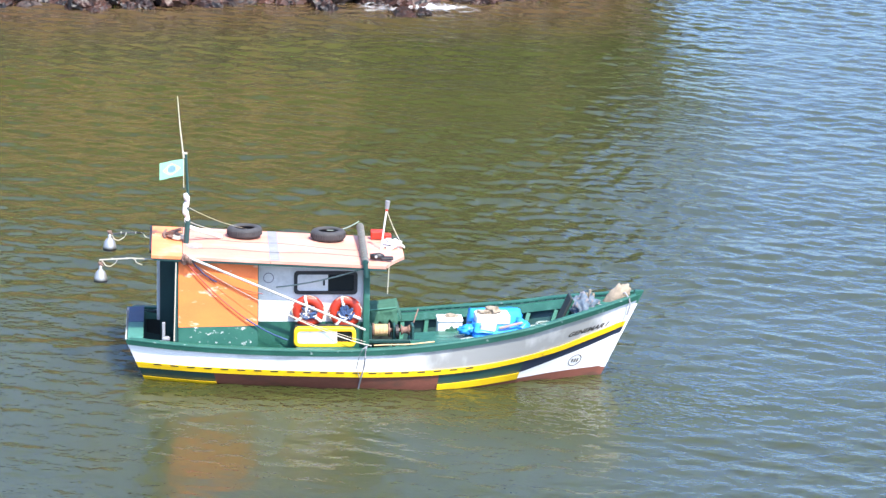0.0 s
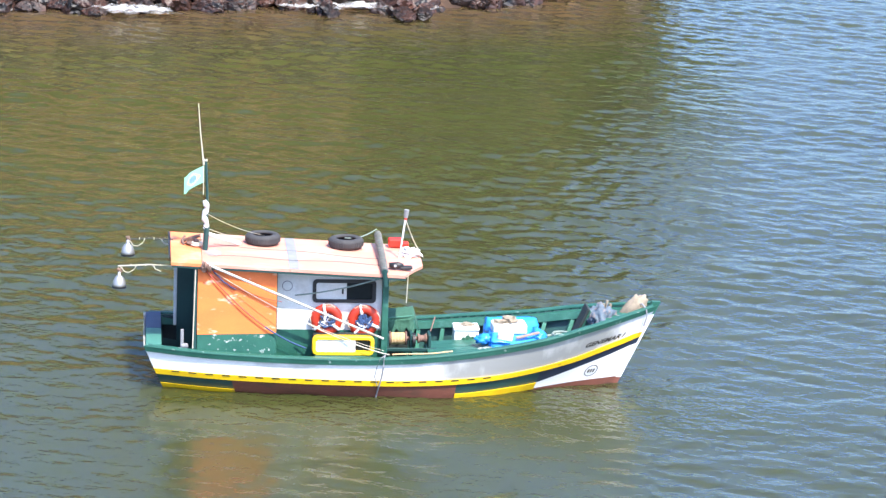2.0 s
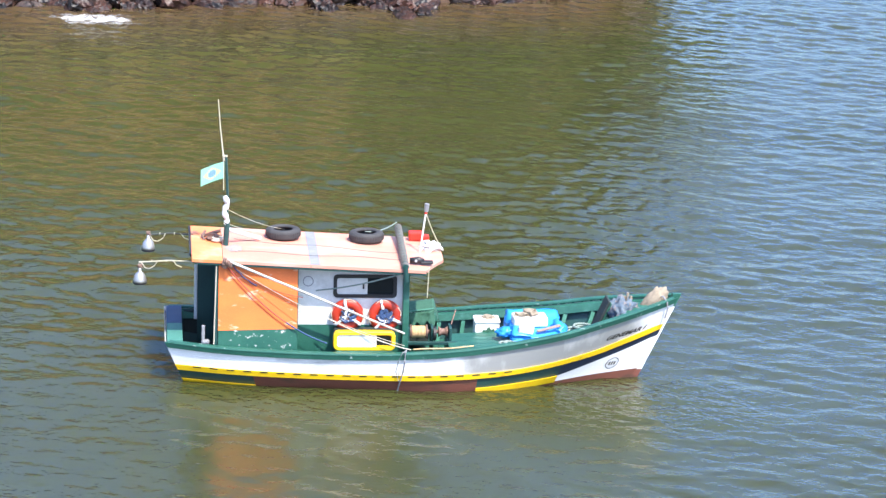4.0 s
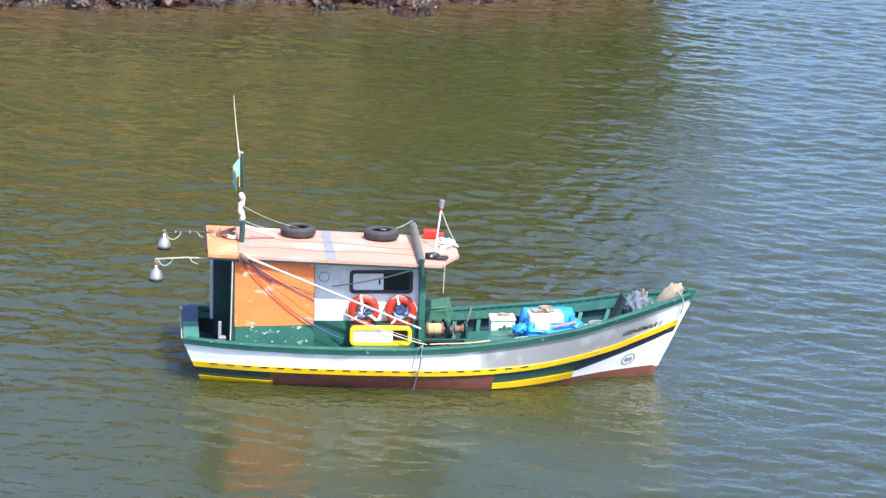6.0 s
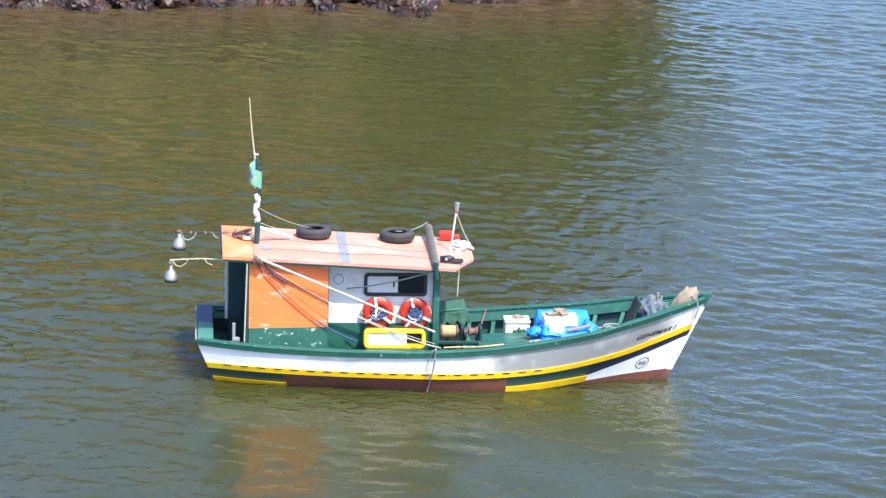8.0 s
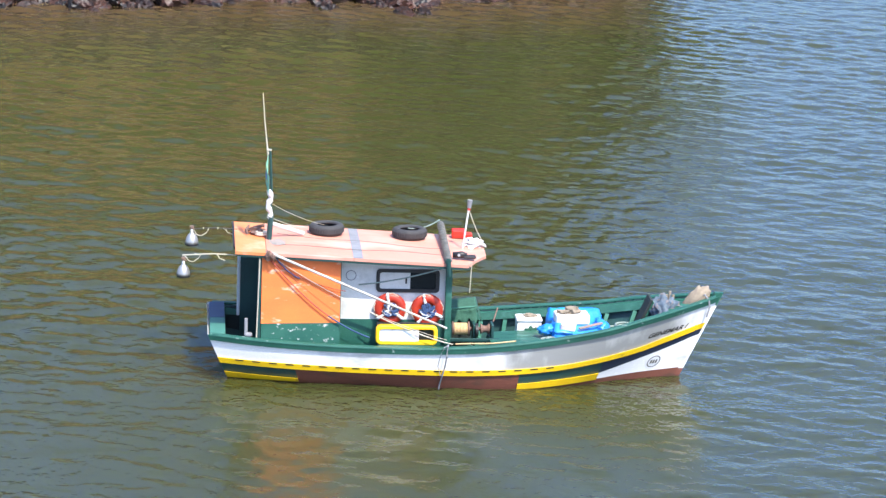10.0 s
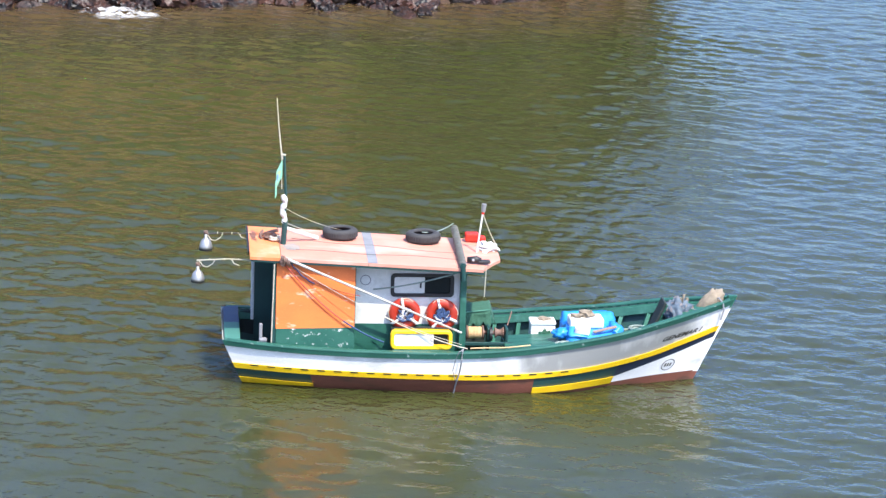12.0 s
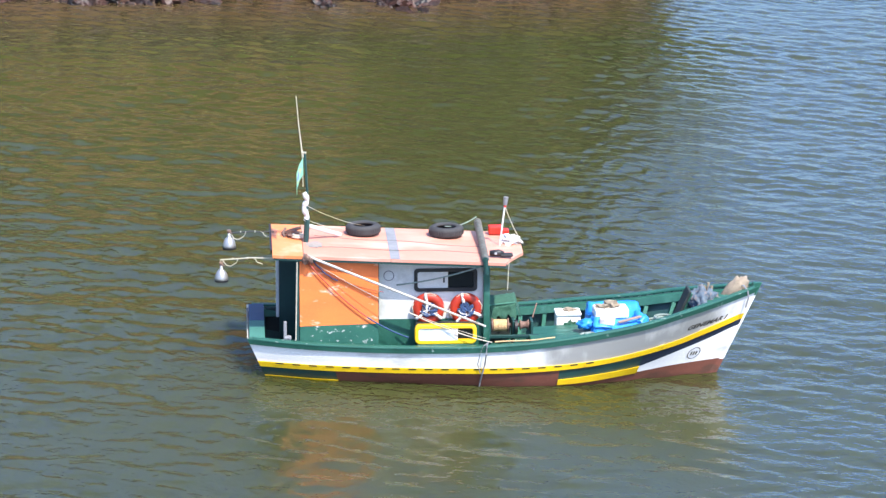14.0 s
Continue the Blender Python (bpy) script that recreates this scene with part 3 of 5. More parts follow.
def hull(boat):
    marks = [share(v) for v in (-2.81, 0.95, 2.38)]
    ss = sorted({i / 64 for i in range(65)} | set(marks))
    lines = [lambda x: -0.5, lambda x: -0.3, lambda x: -0.13, lambda x: spline(x, GUARD_LOW), lambda x: spline(x, GUARD_TOP),
             lambda x: spline(x, STRIPE_LOW), lambda x: spline(x, STRIPE_TOP),
             lambda x: spline(x, STRIPE_TOP) * 0.5 + spline(x, RAIL_Z) * 0.5 - 0.04,
             lambda x: spline(x, RAIL_Z)]
    white, brown, yellow, green, navy = range(5)

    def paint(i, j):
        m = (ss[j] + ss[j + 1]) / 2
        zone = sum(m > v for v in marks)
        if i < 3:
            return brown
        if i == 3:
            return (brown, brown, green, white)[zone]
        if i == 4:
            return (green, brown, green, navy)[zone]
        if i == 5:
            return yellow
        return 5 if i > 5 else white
    bm = bmesh.new()
    for side in (-1, 1):
        sheet(bm, [[hull_point(s, ln, side) for s in ss] for ln in lines], mat=paint)
    # transom
    left, right = [hull_point(0, ln, -1) for ln in lines], [hull_point(0, ln, 1) for ln in lines]
    sheet(bm, [left, right], mat=lambda i, j: brown if j < 3 else white)
    bmesh.ops.recalc_face_normals(bm, faces=bm.faces)
    body = part("hull", bm, [HULL_WHITE, BROWN, YELLOW, DARK_GREEN, NAVY, HULL_GREYED], boat, "white carvel hull with brown bottom paint", True)

    # raised yellow rubbing strake with dark scupper slots
    def strake(name, lo, hi, s0, s1, out, mat, side, n=60):
        b = bmesh.new()
        rows = []
        for i in range(n + 1):
            s = s0 + (s1 - s0) * i / n
            p, q = hull_point(s, lo, side), hull_point(s, hi, side)
            o = Vector((0, side * out, 0))
            rows.append([p, p + o, q + o, q])
        vs = sheet(b, rows, True)
        b.faces.new(vs[0])
        b.faces.new(vs[-1][::-1])
        bmesh.ops.recalc_face_normals(b, faces=b.faces)
        return part(name, b, mat, body)
    for side in (-1, 1):
        strake("rubbing_strake", lambda x: spline(x, STRIPE_LOW), lambda x: spline(x, STRIPE_TOP), 0.0, 0.985, 0.022, YELLOW, side)
        strake("bilge_guard", lambda x: spline(x, GUARD_LOW), lambda x: spline(x, GUARD_TOP), 0.0, share(-2.81), 0.03, YELLOW, side, 16)
        strake("bilge_guard", lambda x: spline(x, GUARD_LOW) - 0.01, lambda x: spline(x, GUARD_TOP), share(0.95), share(2.38), 0.03, YELLOW, side, 20)
        strake("rub_rail", lambda x: spline(x, RAIL_Z) - 0.09, lambda x: spline(x, RAIL_Z) + 0.004, 0.0, 1.0, 0.03, RAIL_GREEN, side)
    for i in range(20):
        b = bmesh.new()
        s = 0.035 + 0.034 * i
        rows = []
        for k in range(4):
            u = s + 0.016 * k / 3
            mid = lambda x, e=0.0: spline(x, STRIPE_TOP) - 0.016 + e
            p, q = hull_point(u, lambda x: mid(x, -0.012), -1, 0.027), hull_point(u, lambda x: mid(x, 0.012), -1, 0.027)
            rows.append([p, q])
        sheet(b, rows)
        part("scupper_slot", b, DARK, body)

    # stem post
    b = bmesh.new()
    rows = []
    for i in range(9):
        z = -0.4 + 1.83 * i / 8
        x = 3.92 + 0.47 * z
        rows.append([Vector((x - 0.10, -0.06, z)), Vector((x + 0.05, -0.035, z)), Vector((x + 0.05, 0.035, z)), Vector((x - 0.10, 0.06, z))])
    vs = sheet(b, rows, True, mat=lambda i, j: 1 if i >= 7 else (2 if i < 2 else 0))
    b.faces.new(vs[0])
    b.faces.new(vs[-1]).material_index = 1
    bmesh.ops.recalc_face_normals(b, faces=b.faces)
    part("stem_post", b, [HULL_WHITE, GREEN, BROWN], body)
    # stern plank across the transom in halves; roof shadow coloured on the port one
    for y, m, label in ((-0.545, STERN_SUNLIT, "stern plank half coloured pale green for the sun"), (0.545, STERN_SHADED, "stern plank half coloured dark blue for the roof's shadow")):
        b = bmesh.new()
        box(b, (-4.22, y, 0.835), (0.27, 1.08, 0.05), 0.012)
        part("stern_plank", b, m, body, label)
    return body


def inside(boat):
    """Inner planking, deck, rail caps, clamp and ribs."""
    bm = bmesh.new()
    ss = [0.01 + 0.983 * i / 50 for i in range(51)]

    def inner(s, z_of, side, gap=0.07):
        p = hull_point(s, z_of, side)
        p.y -= side * min(gap, abs(p.y) * 0.9)
        return p
    for side in (-1, 1):
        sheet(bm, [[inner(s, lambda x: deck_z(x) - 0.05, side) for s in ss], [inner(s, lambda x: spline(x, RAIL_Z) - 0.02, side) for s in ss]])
    # planking colour taken darker for the shade below the beam shelf
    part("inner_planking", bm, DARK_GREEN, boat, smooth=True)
    # near-black boards added in the stern well to stand for its shade
    b = bmesh.new()
    box(b, (-3.80, 0.02, deck_z(-3.8) + 0.015), (0.56, 1.9, 0.02), 0.004)
    panel(b, (-4.05, 0.985), (-3.52, 1.06), 0.26, 0.80, 0.03)
    part("stern_lining", b, DARK, boat, "black boards standing for the shade in the stern well")
    # deck boards run fore and aft
    for k in range(-5, 6):
        b = bmesh.new()
        rows = []
        for i in range(41):
            s = 0.01 + 0.955 * i / 40
            p = inner(s, deck_z, -1, 0.05)
            w = abs(p.y)
            rows.append([(p.x, max(-w, min(w, (k - 0.48) * 0.235)), p.z), (p.x, max(-w, min(w, (k + 0.48) * 0.235)), p.z)])
        sheet(b, rows)
        part("deck_board", b, GREEN, boat)
    b = bmesh.new()
    sheet(b, [[inner(s, lambda x: deck_z(x) - 0.02, side, 0.04) for s in ss] for side in (-1, 1)])
    part("deck_bed", b, DARK, boat)
    for side in (-1, 1):
        b = bmesh.new()
        rows = []
        for s in ss:
            p = hull_point(s, lambda x: spline(x, RAIL_Z), side, 0.034)
            w = min(0.12, abs(p.y) * 1.6)
            o = Vector((0, -side * w, 0))
            u = Vector((0, 0, 0.03))
            rows.append([p + u * 0.3, p + u + o * 0.06, p + u + o * 0.95, p + u * 0.3 + o, p + o * 0.98 - u * 0.2, p - u * 0.2])
        vs = sheet(b, rows, True)
        b.faces.new(vs[0])
        b.faces.new(vs[-1][::-1])
        bmesh.ops.recalc_face_normals(b, faces=b.faces)
        part("rail_cap", b, RAIL_GREEN, boat)
        b = bmesh.new()
        rows = []
        for s in ss:
            p = inner(s, lambda x: spline(x, RAIL_Z) - 0.03, side, 0.075)
            q = inner(s, lambda x: spline(x, RAIL_Z) - 0.15, side, 0.085)
            o = Vector((0, -side * min(0.12, abs(p.y) * 0.4), 0))
            rows.append([p, p + o, q + o, q])
        sheet(b, rows, True)
        bmesh.ops.recalc_face_normals(b, faces=b.faces)
        part("beam_shelf", b, GREEN, boat)
        for i in range(8):
            s = share(0.45 + 0.40 * i)
            top, low = inner(s, lambda x: spline(x, RAIL_Z) - 0.16, side, 0.19), inner(s, deck_z, side, 0.19)
            b = bmesh.new()
            d = (top - low).normalized()
            rows = []
            for p in (low, top):
                o, u = Vector((0.035, 0, 0)), Vector((0, side * 0.13, 0))
                rows.append([p - o, p + o, p + o + u, p - o + u])
            vs = sheet(b, rows, True)
            b.faces.new(vs[-1])
            part("rib", b, RIB_GREEN, boat)
    # raised planked deck over the hold, along the starboard side
    for k in range(7):
        b = bmesh.new()
        rows = []
        for i in range(15):
            x = 0.55 + 2.0 * i / 14
            z = 0.54 + 0.06 * (x - 0.6)
            edge = -abs(inner(share(x), lambda v: z, -1, 0.05).y)
            y0 = max(edge, -1.15 + 0.23 * k)
            y1 = max(edge + 0.001, min(0.46, -1.15 + 0.23 * (k + 1) - 0.008))
            rows.append([(x, y0, z), (x, y1, z), (x, y1, z - 0.05), (x, y0, z - 0.05)])
        vs = sheet(b, rows, True)
        b.faces.new(vs[0])
        b.faces.new(vs[-1][::-1])
        bmesh.ops.recalc_face_normals(b, faces=b.faces)
        part("hold_plank", b, GREEN, boat)
    b = bmesh.new()
    panel(b, (0.55, -1.1), (0.55, 0.44), 0.2, 0.48, 0.03)
    panel(b, (0.55, 0.44), (2.55, 0.44), 0.2, (0.48, 0.60), 0.03)
    part("hold_coaming", b, GREEN, boat)
    # small foredeck
    b = bmesh.new()
    rows = []
    for i in range(9):
        s = 0.90 + 0.096 * i / 8
        p = hull_point(s, lambda x: spline(x, RAIL_Z) - 0.05, -1)
        w = max(0.01, abs(p.y) - 0.05)
        rows.append([(p.x, -w, p.z), (p.x, 0, p.z + 0.02), (p.x, w, p.z)])
    sheet(b, rows)
    part("foredeck", b, GREEN, boat)


def roof_z(x):
    return 2.21 - 0.047 * (x + 1.85)


def panel(bm, a, b, z0, z1, thick=0.05, mat=0):
    """An upright panel over a line in plan from a to b; z0, z1 may be pairs."""
    a, b = Vector((*a, 0)), Vector((*b, 0))
    n = Vector((b.y - a.y, a.x - b.x, 0)).normalized() * thick / 2
    za, zb = (z0 if isinstance(z0, tuple) else (z0, z0)), (z1 if isinstance(z1, tuple) else (z1, z1))
    up = Vector((0, 0, 1))
    vs = [bm.verts.new(p) for p in (a - n + up * za[0], b - n + up * za[1], b + n + up * za[1], a + n + up * za[0],
                                    a - n + up * zb[0], b - n + up * zb[1], b + n + up * zb[1], a + n + up * zb[0])]
    for f in ((0, 3, 2, 1), (4, 5, 6, 7), (0, 1, 5, 4), (1, 2, 6, 5), (2, 3, 7, 6), (3, 0, 4, 7)):
        bm.faces.new([vs[i] for i in f]).material_index = mat
    return bm


def cabin(boat):
    zt = lambda x: roof_z(x) - 0.07
    b = bmesh.new()
    panel(b, (-3.49, -1.12), (-2.14, -1.0), 1.055, (zt(-3.49), zt(-2.14)), 0.04)
    part("side_panel", b, ORANGE, boat, "bright orange painted plywood panel")
    b = bmesh.new()
    panel(b, (-3.49, -1.125), (-2.14, -1.005), 0.64, 1.052, 0.045)
    part("lower_panel", b, SCUFFED_GREEN, boat, "green lower panel scuffed with white")
    # recessed white wall with its window opening
    b = bmesh.new()
    y = -0.77
    panel(b, (-2.14, y), (-1.49, y), 1.07, (zt(-2.14), zt(-1.49)), 0.04)
    panel(b, (-0.45, y), (-0.27, y), 1.07, (zt(-0.45), zt(-0.27)), 0.04)
    panel(b, (-1.49, y), (-0.45, y), 1.07, 1.58, 0.04)
    panel(b, (-1.49, y), (-0.45, y), 1.94, (zt(-1.49), zt(-0.45)), 0.04)
    wall = part("side_wall", b, WHITE, boat, "white painted cabin wall in the shade of the roof")
    b = bmesh.new()
    panel(b, (-2.14, y - 0.01), (-0.27, y - 0.01), 0.25, 1.068, 0.05)
    part("lower_wall", b, GREEN, boat)
    b = bmesh.new()
    panel(b, (-2.14, -1.0), (-2.14, -0.76), 0.25, zt(-2.14) - 0.01, 0.03)
    part("return_wall", b, GREEN, boat)
    # port wall and aft bulkhead coloured dark for the unlit cabin inside
    b = bmesh.new()
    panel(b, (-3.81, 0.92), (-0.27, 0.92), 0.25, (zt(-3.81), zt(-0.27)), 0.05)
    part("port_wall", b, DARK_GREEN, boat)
    b = bmesh.new()
    panel(b, (-0.27, -0.77), (-0.27, 0.92), 0.25, zt(-0.27), 0.05)
    part("front_wall", b, GREEN, boat)
    b = bmesh.new()
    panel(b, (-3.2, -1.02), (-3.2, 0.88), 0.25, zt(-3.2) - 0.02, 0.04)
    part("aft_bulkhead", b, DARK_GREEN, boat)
    # corner posts
    for p, q, m, r in (((-0.27, -0.86), (-0.27, -0.86), GREEN, 0.055), ((-3.84, 0.92), (-3.84, 0.92), WHITE, 0.028), ((-3.53, -1.12), (-3.53, -1.12), DARK_GREEN, 0.03)):
        b = bmesh.new()
        zz = zt(p[0])
        box(b, (p[0], p[1], (zz + 0.66) / 2), (r * 2, r * 2, zz - 0.66), 0.012)
        part("corner_post", b, m, boat)
    # window: dark rubber frame, white sliding shutter, dark pane
    cx, cz, w, h = -0.97, 1.76, 1.04, 0.36
    b = bmesh.new()

    def rounded(w, h, r, n=6):
        out = []
        for k, (sx, sz) in enumerate(((1, 1), (-1, 1), (-1, -1), (1, -1))):
            for i in range(n + 1):
                a = math.pi / 2 * (k + i / n)
                out.append((sx * (w / 2 - r) + r * math.cos(a), sz * (h / 2 - r) + r * math.sin(a)))
        return out
    o, i_ = rounded(w + 0.05, h + 0.05, 0.07), rounded(w - 0.07, h - 0.07, 0.04)
    sheet(b, [[(cx + u, y - 0.022, cz + v) for u, v in o], [(cx + u, y - 0.045, cz + v) for u, v in o],
              [(cx + u, y - 0.045, cz + v) for u, v in i_], [(cx + u, y + 0.02, cz + v) for u, v in i_]], True)
    bmesh.ops.recalc_face_normals(b, faces=b.faces)
    part("window", b, BLACK, wall, "black rubber window frame with rounded corners")
    b = bmesh.new()
    box(b, (cx - 0.23, y - 0.012, cz), (0.54, 0.02, h - 0.04), 0.004)
    part("shutter", b, WHITE, wall, "white sliding shutter")
    b = bmesh.new()
    box(b, (cx - 0.03, y - 0.03, cz), (0.03, 0.025, 0.10), 0.006)
    part("shutter_grip", b, BLACK, wall)
    b = bmesh.new()
    box(b, (cx + 0.27, y + 0.005, cz), (0.50, 0.01, h - 0.02), 0.002)
    part("pane", b, GLASS, wall)
    b = bmesh.new()
    ring(b, (-1.95, y - 0.02, 1.84), "y", 0.085, 0.008, 28, 6)
    part("vent_ring", b, TAPE, wall)

    # roof: plywood sheets on a green carlin, corners of the brow cut away
    def outline(x):
        return spline(x, [(-3.95, 1.20), (0.02, 1.20)]) if x < 0.05 else 1.20 - (x - 0.05) ** 0.75 * 1.75
    edges = [-3.95, -3.42, -1.93, -0.33, 0.40]
    for k in range(4):
        b = bmesh.new()
        n = 10
        rows = []
        for i in range(n + 1):
            x = edges[k] + 0.004 + (edges[k + 1] - edges[k] - 0.008) * i / n
            w = outline(x)
            port = min(w, 1.02)
            top = [(x, -w + (w + port) * j / 8, roof_z(x) + 0.024 + 0.022 * (1 - (2 * j / 8 - 1) ** 2)) for j in range(9)]
            low = [(q[0], q[1], q[2] - 0.05) for q in reversed(top)]
            rows.append(top + low)
        vs = sheet(b, rows, True)
        b.faces.new(vs[0])
        b.faces.new(vs[-1][::-1])
        bmesh.ops.recalc_face_normals(b, faces=b.faces)
        part("roof_sheet", b, ROOF_AFT if k == 0 else ROOF, boat, "orange painted roof sheet" if k == 0 else "sun-faded orange plywood roof sheet")
    b = bmesh.new()
    for side in (-1, 1):
        rows = []
        for i in range(21):
            x = -3.9 + 3.95 * i / 20
            z = roof_z(x) + 0.005
            yy = 0.98 if side > 0 else -1.16
            rows.append([(x, yy - 0.03, z - 0.07), (x, yy + 0.03, z - 0.07), (x, yy + 0.03, z), (x, yy - 0.03, z)])
        sheet(b, rows, True)
    for x in (-3.9, 0.0):
        box(b, (x, -0.09, roof_z(x) - 0.03), (0.06, 2.1, 0.07), 0)
    bmesh.ops.recalc_face_normals(b, faces=b.faces)
    part("roof_carlin", b, DARK_GREEN, boat)
    b = bmesh.new()
    rows = []
    for j in range(9):
        u = 2 * j / 8 - 1
        rows.append([(x, -0.09 + 1.10 * u, roof_z(x) + 0.029 + 0.022 * (1 - u * u)) for x in (-1.94, -1.77)])
    sheet(b, rows)
    part("roof_tape", b, TAPE, boat, "grey tape strip across the roof")
    # bare patch of mastic at the mast's foot and the lifted aft edge
    b = bmesh.new()
    lump(b, (-3.22, -0.45, roof_z(-3.22) + 0.048), (0.15, 0.20, 0.012), 6, 0.5, 3, 3)
    part("mastic_patch", b, MASTIC, boat, "grey mastic smeared on the roof")
    b = bmesh.new()
    rows = []
    for j in range(13):
        u = -0.95 + 1.9 * j / 12
        lift = 0.05 * max(0, math.sin(u * 3 + 0.6))
        z = roof_z(-3.95) + 0.045
        rows.append([(-3.97, u, z - 0.06), (-3.985, u, z + lift), (-3.955, u, z + lift + 0.004), (-3.94, u, z - 0.02)])
    sheet(b, rows, True)
    bmesh.ops.recalc_face_normals(b, faces=b.faces)
    part("roof_edging", b, BLACK, boat, "dark lifted edging strip")


def mast_and_rig(boat):
    b = bmesh.new()
    tube(b, [(-3.36, -0.25, 2.28), (-3.33, -0.25, 2.75)], 0.05, 10)
    tube(b, [(-3.34, -0.25, 2.7), (-3.33, -0.25, 3.2), (-3.37, -0.25, 3.92)], 0.022, 8)
    mast = part("mast", b, DARK_GREEN, boat, "thin dark green mast")
    b = bmesh.new()
    pts = [(-3.36 + 0.025 * math.sin(i * 0.75), -0.26 + 0.01 * math.cos(i * 0.8), 2.70 + 0.5 * i / 14) for i in range(15)]
    tube(b, pts, [0.045 + 0.010 * math.sin(i * 1.7) for i in range(15)], 10)
    part("wrapping", b, CLOTH, mast, "white cloth wrapped round the mast")
    b = bmesh.new()
    tube(b, [(-3.40, -0.25, 3.82), (-3.42, -0.25, 3.96), (-3.47, -0.25, 4.4), (-3.51, -0.25, 4.89)], [0.02, 0.012, 0.009, 0.006], 8)
    box(b, (-3.385, -0.25, 3.90), (0.09, 0.05, 0.035), 0.01)
    part("whip_antenna", b, ROPE, mast, "pale whip antenna")
    b = bmesh.new()
    tube(b, [(-3.40, -0.25, 3.3), (-3.41, -0.25, 3.9)], 0.007, 6)
    part("halyard", b, ROPE, mast)
    # white spar lying on the roof from the mast
    b = bmesh.new()
    tube(b, [(-3.33, -0.2, 2.60), (-2.75, 0.2, 2.33)], 0.035, 8)
    part("roof_spar", b, WHITE, boat)
    # boom down the starboard side
    b = bmesh.new()
    tube(b, [(-3.42, -1.21, 2.34), (-0.30, -1.13, 1.01)], [0.024, 0.018], 10)
    part("boom", b, SPAR, boat, "long white boom lashed along the cabin side")
    b = bmesh.new()
    for k in range(5):
        ring(b, (-3.40 + 0.03 * k, -1.23, 2.31 - 0.02 * k), "x", 0.05 + 0.01 * (k % 2), 0.012, 12, 6)
    lump(b, (-3.38, -1.22, 2.26), (0.07, 0.06, 0.09), 3, 0.5, 4, 2)
    part("lashing", b, RUST, boat)
    # cross beam over the roof, wrapped with rope
    b = bmesh.new()
    pts = [(-0.32 + 0.02 * u, -1.25 + 2.2 * u, roof_z(-0.3) + 0.08 + 0.14 * u) for u in [i / 14 for i in range(15)]]
    tube(b, pts, 0.050, 10)
    tube(b, [(-0.32, -1.22, roof_z(-0.3) + 0.10), (-0.30, -1.2, 1.95)], 0.045, 10)
    beam = part("cross_beam", b, DARK_GREEN, boat, "dark green cross beam wrapped with rope")
    b = bmesh.new()
    coil = []
    for i in range(900):
        p = Vector(pts[0]).lerp(Vector(pts[-1]), i / 899)
        coil.append(p + Vector((0.054 * math.cos(i * 0.3), 0.03 * math.sin(i * 0.11), 0.054 * math.sin(i * 0.3))))
    tube(b, coil, 0.013, 6)
    part("rope_wrap", b, BROWN_ROPE, beam)
    # antenna stick at the brow
    b = bmesh.new()
    tube(b, [(0.01, -0.05, 2.12), (0.11, 0.0, 2.90)], 0.015, 8)
    tube(b, [(0.11, 0.0, 2.88), (0.125, 0.0, 3.02)], [0.035, 0.045], 10, 1)
    tube(b, [(0.106, 0, 2.84), (0.112, 0, 2.88)], 0.024, 10, 2)
    part("aerial", b, [WHITE, TAPE, RED], boat, "short white aerial with a grey cap")
    # deck lamps on rods astern
    for y, z, x, rod, zr in ((0.35, 2.07, -4.68, BLACK, 2.37), (-0.45, 1.70, -4.82, ROPE, 2.10)):
        b = bmesh.new()
        tube(b, [(-3.9, y, zr - 0.02), (-4.3, y, zr), (x - 0.02, y, zr - 0.03), (x, y, z + 0.26)], 0.011, 6)
        arm = part("lamp_arm", b, rod, boat)
        b = bmesh.new()
        lathe(b, [(0.0, 0.285), (0.024, 0.28), (0.028, 0.215), (0.042, 0.195), (0.075, 0.165), (0.098, 0.12), (0.112, 0.06), (0.118, 0.02), (0.10, 0.012), (0.0, 0.03)], (x, y, z), 20)
        part("lamp_bell", b, METAL, arm, "bell-shaped aluminium deck lamp", True)
        b = bmesh.new()
        lathe(b, [(0.120, 0.02), (0.116, -0.012), (0.0, -0.03)], (x, y, z), 20)
        part("lens_rim", b, BLACK, arm)
        b = bmesh.new()
        box(b, (x, y, z + 0.30), (0.07, 0.05, 0.07), 0.015)
        tube(b, [(x - 0.04, y - 0.03, z + 0.33), (x + 0.05, y - 0.03, z + 0.27)], 0.012, 6)
        part("lamp_clamp", b, RUST, arm, "rusty clamp")
        b = bmesh.new()
        for k in range(3):
            ring(b, (x + 0.2 + 0.25 * k, y, zr - 0.005), "x", 0.014, 0.007, 10, 6)
        part("tie", b, ROPE, arm)
        b = bmesh.new()
        tube(b, sag((x + 0.02, y, zr - 0.04), (x + 0.30, y - 0.05, zr + 0.01), 0.12, 10, 0.02), 0.008, 5)
        part("loose_cable", b, ROPE, arm)
        b = bmesh.new()
        tube(b, sag((x + 0.55, y, zr), (x + 0.72, y, zr - 0.12), 0.02, 6, 0.03), 0.009, 5)
        part("loose_cable", b, ROPE, arm)
    # bollard by the stern
    b = bmesh.new()
    box(b, (-3.74, -1.08, 0.92), (0.055, 0.055, 0.42), 0.01)
    box(b, (-3.70, -1.08, 0.84), (0.14, 0.10, 0.08), 0.03)
    part("bollard", b, TAPE, boat)


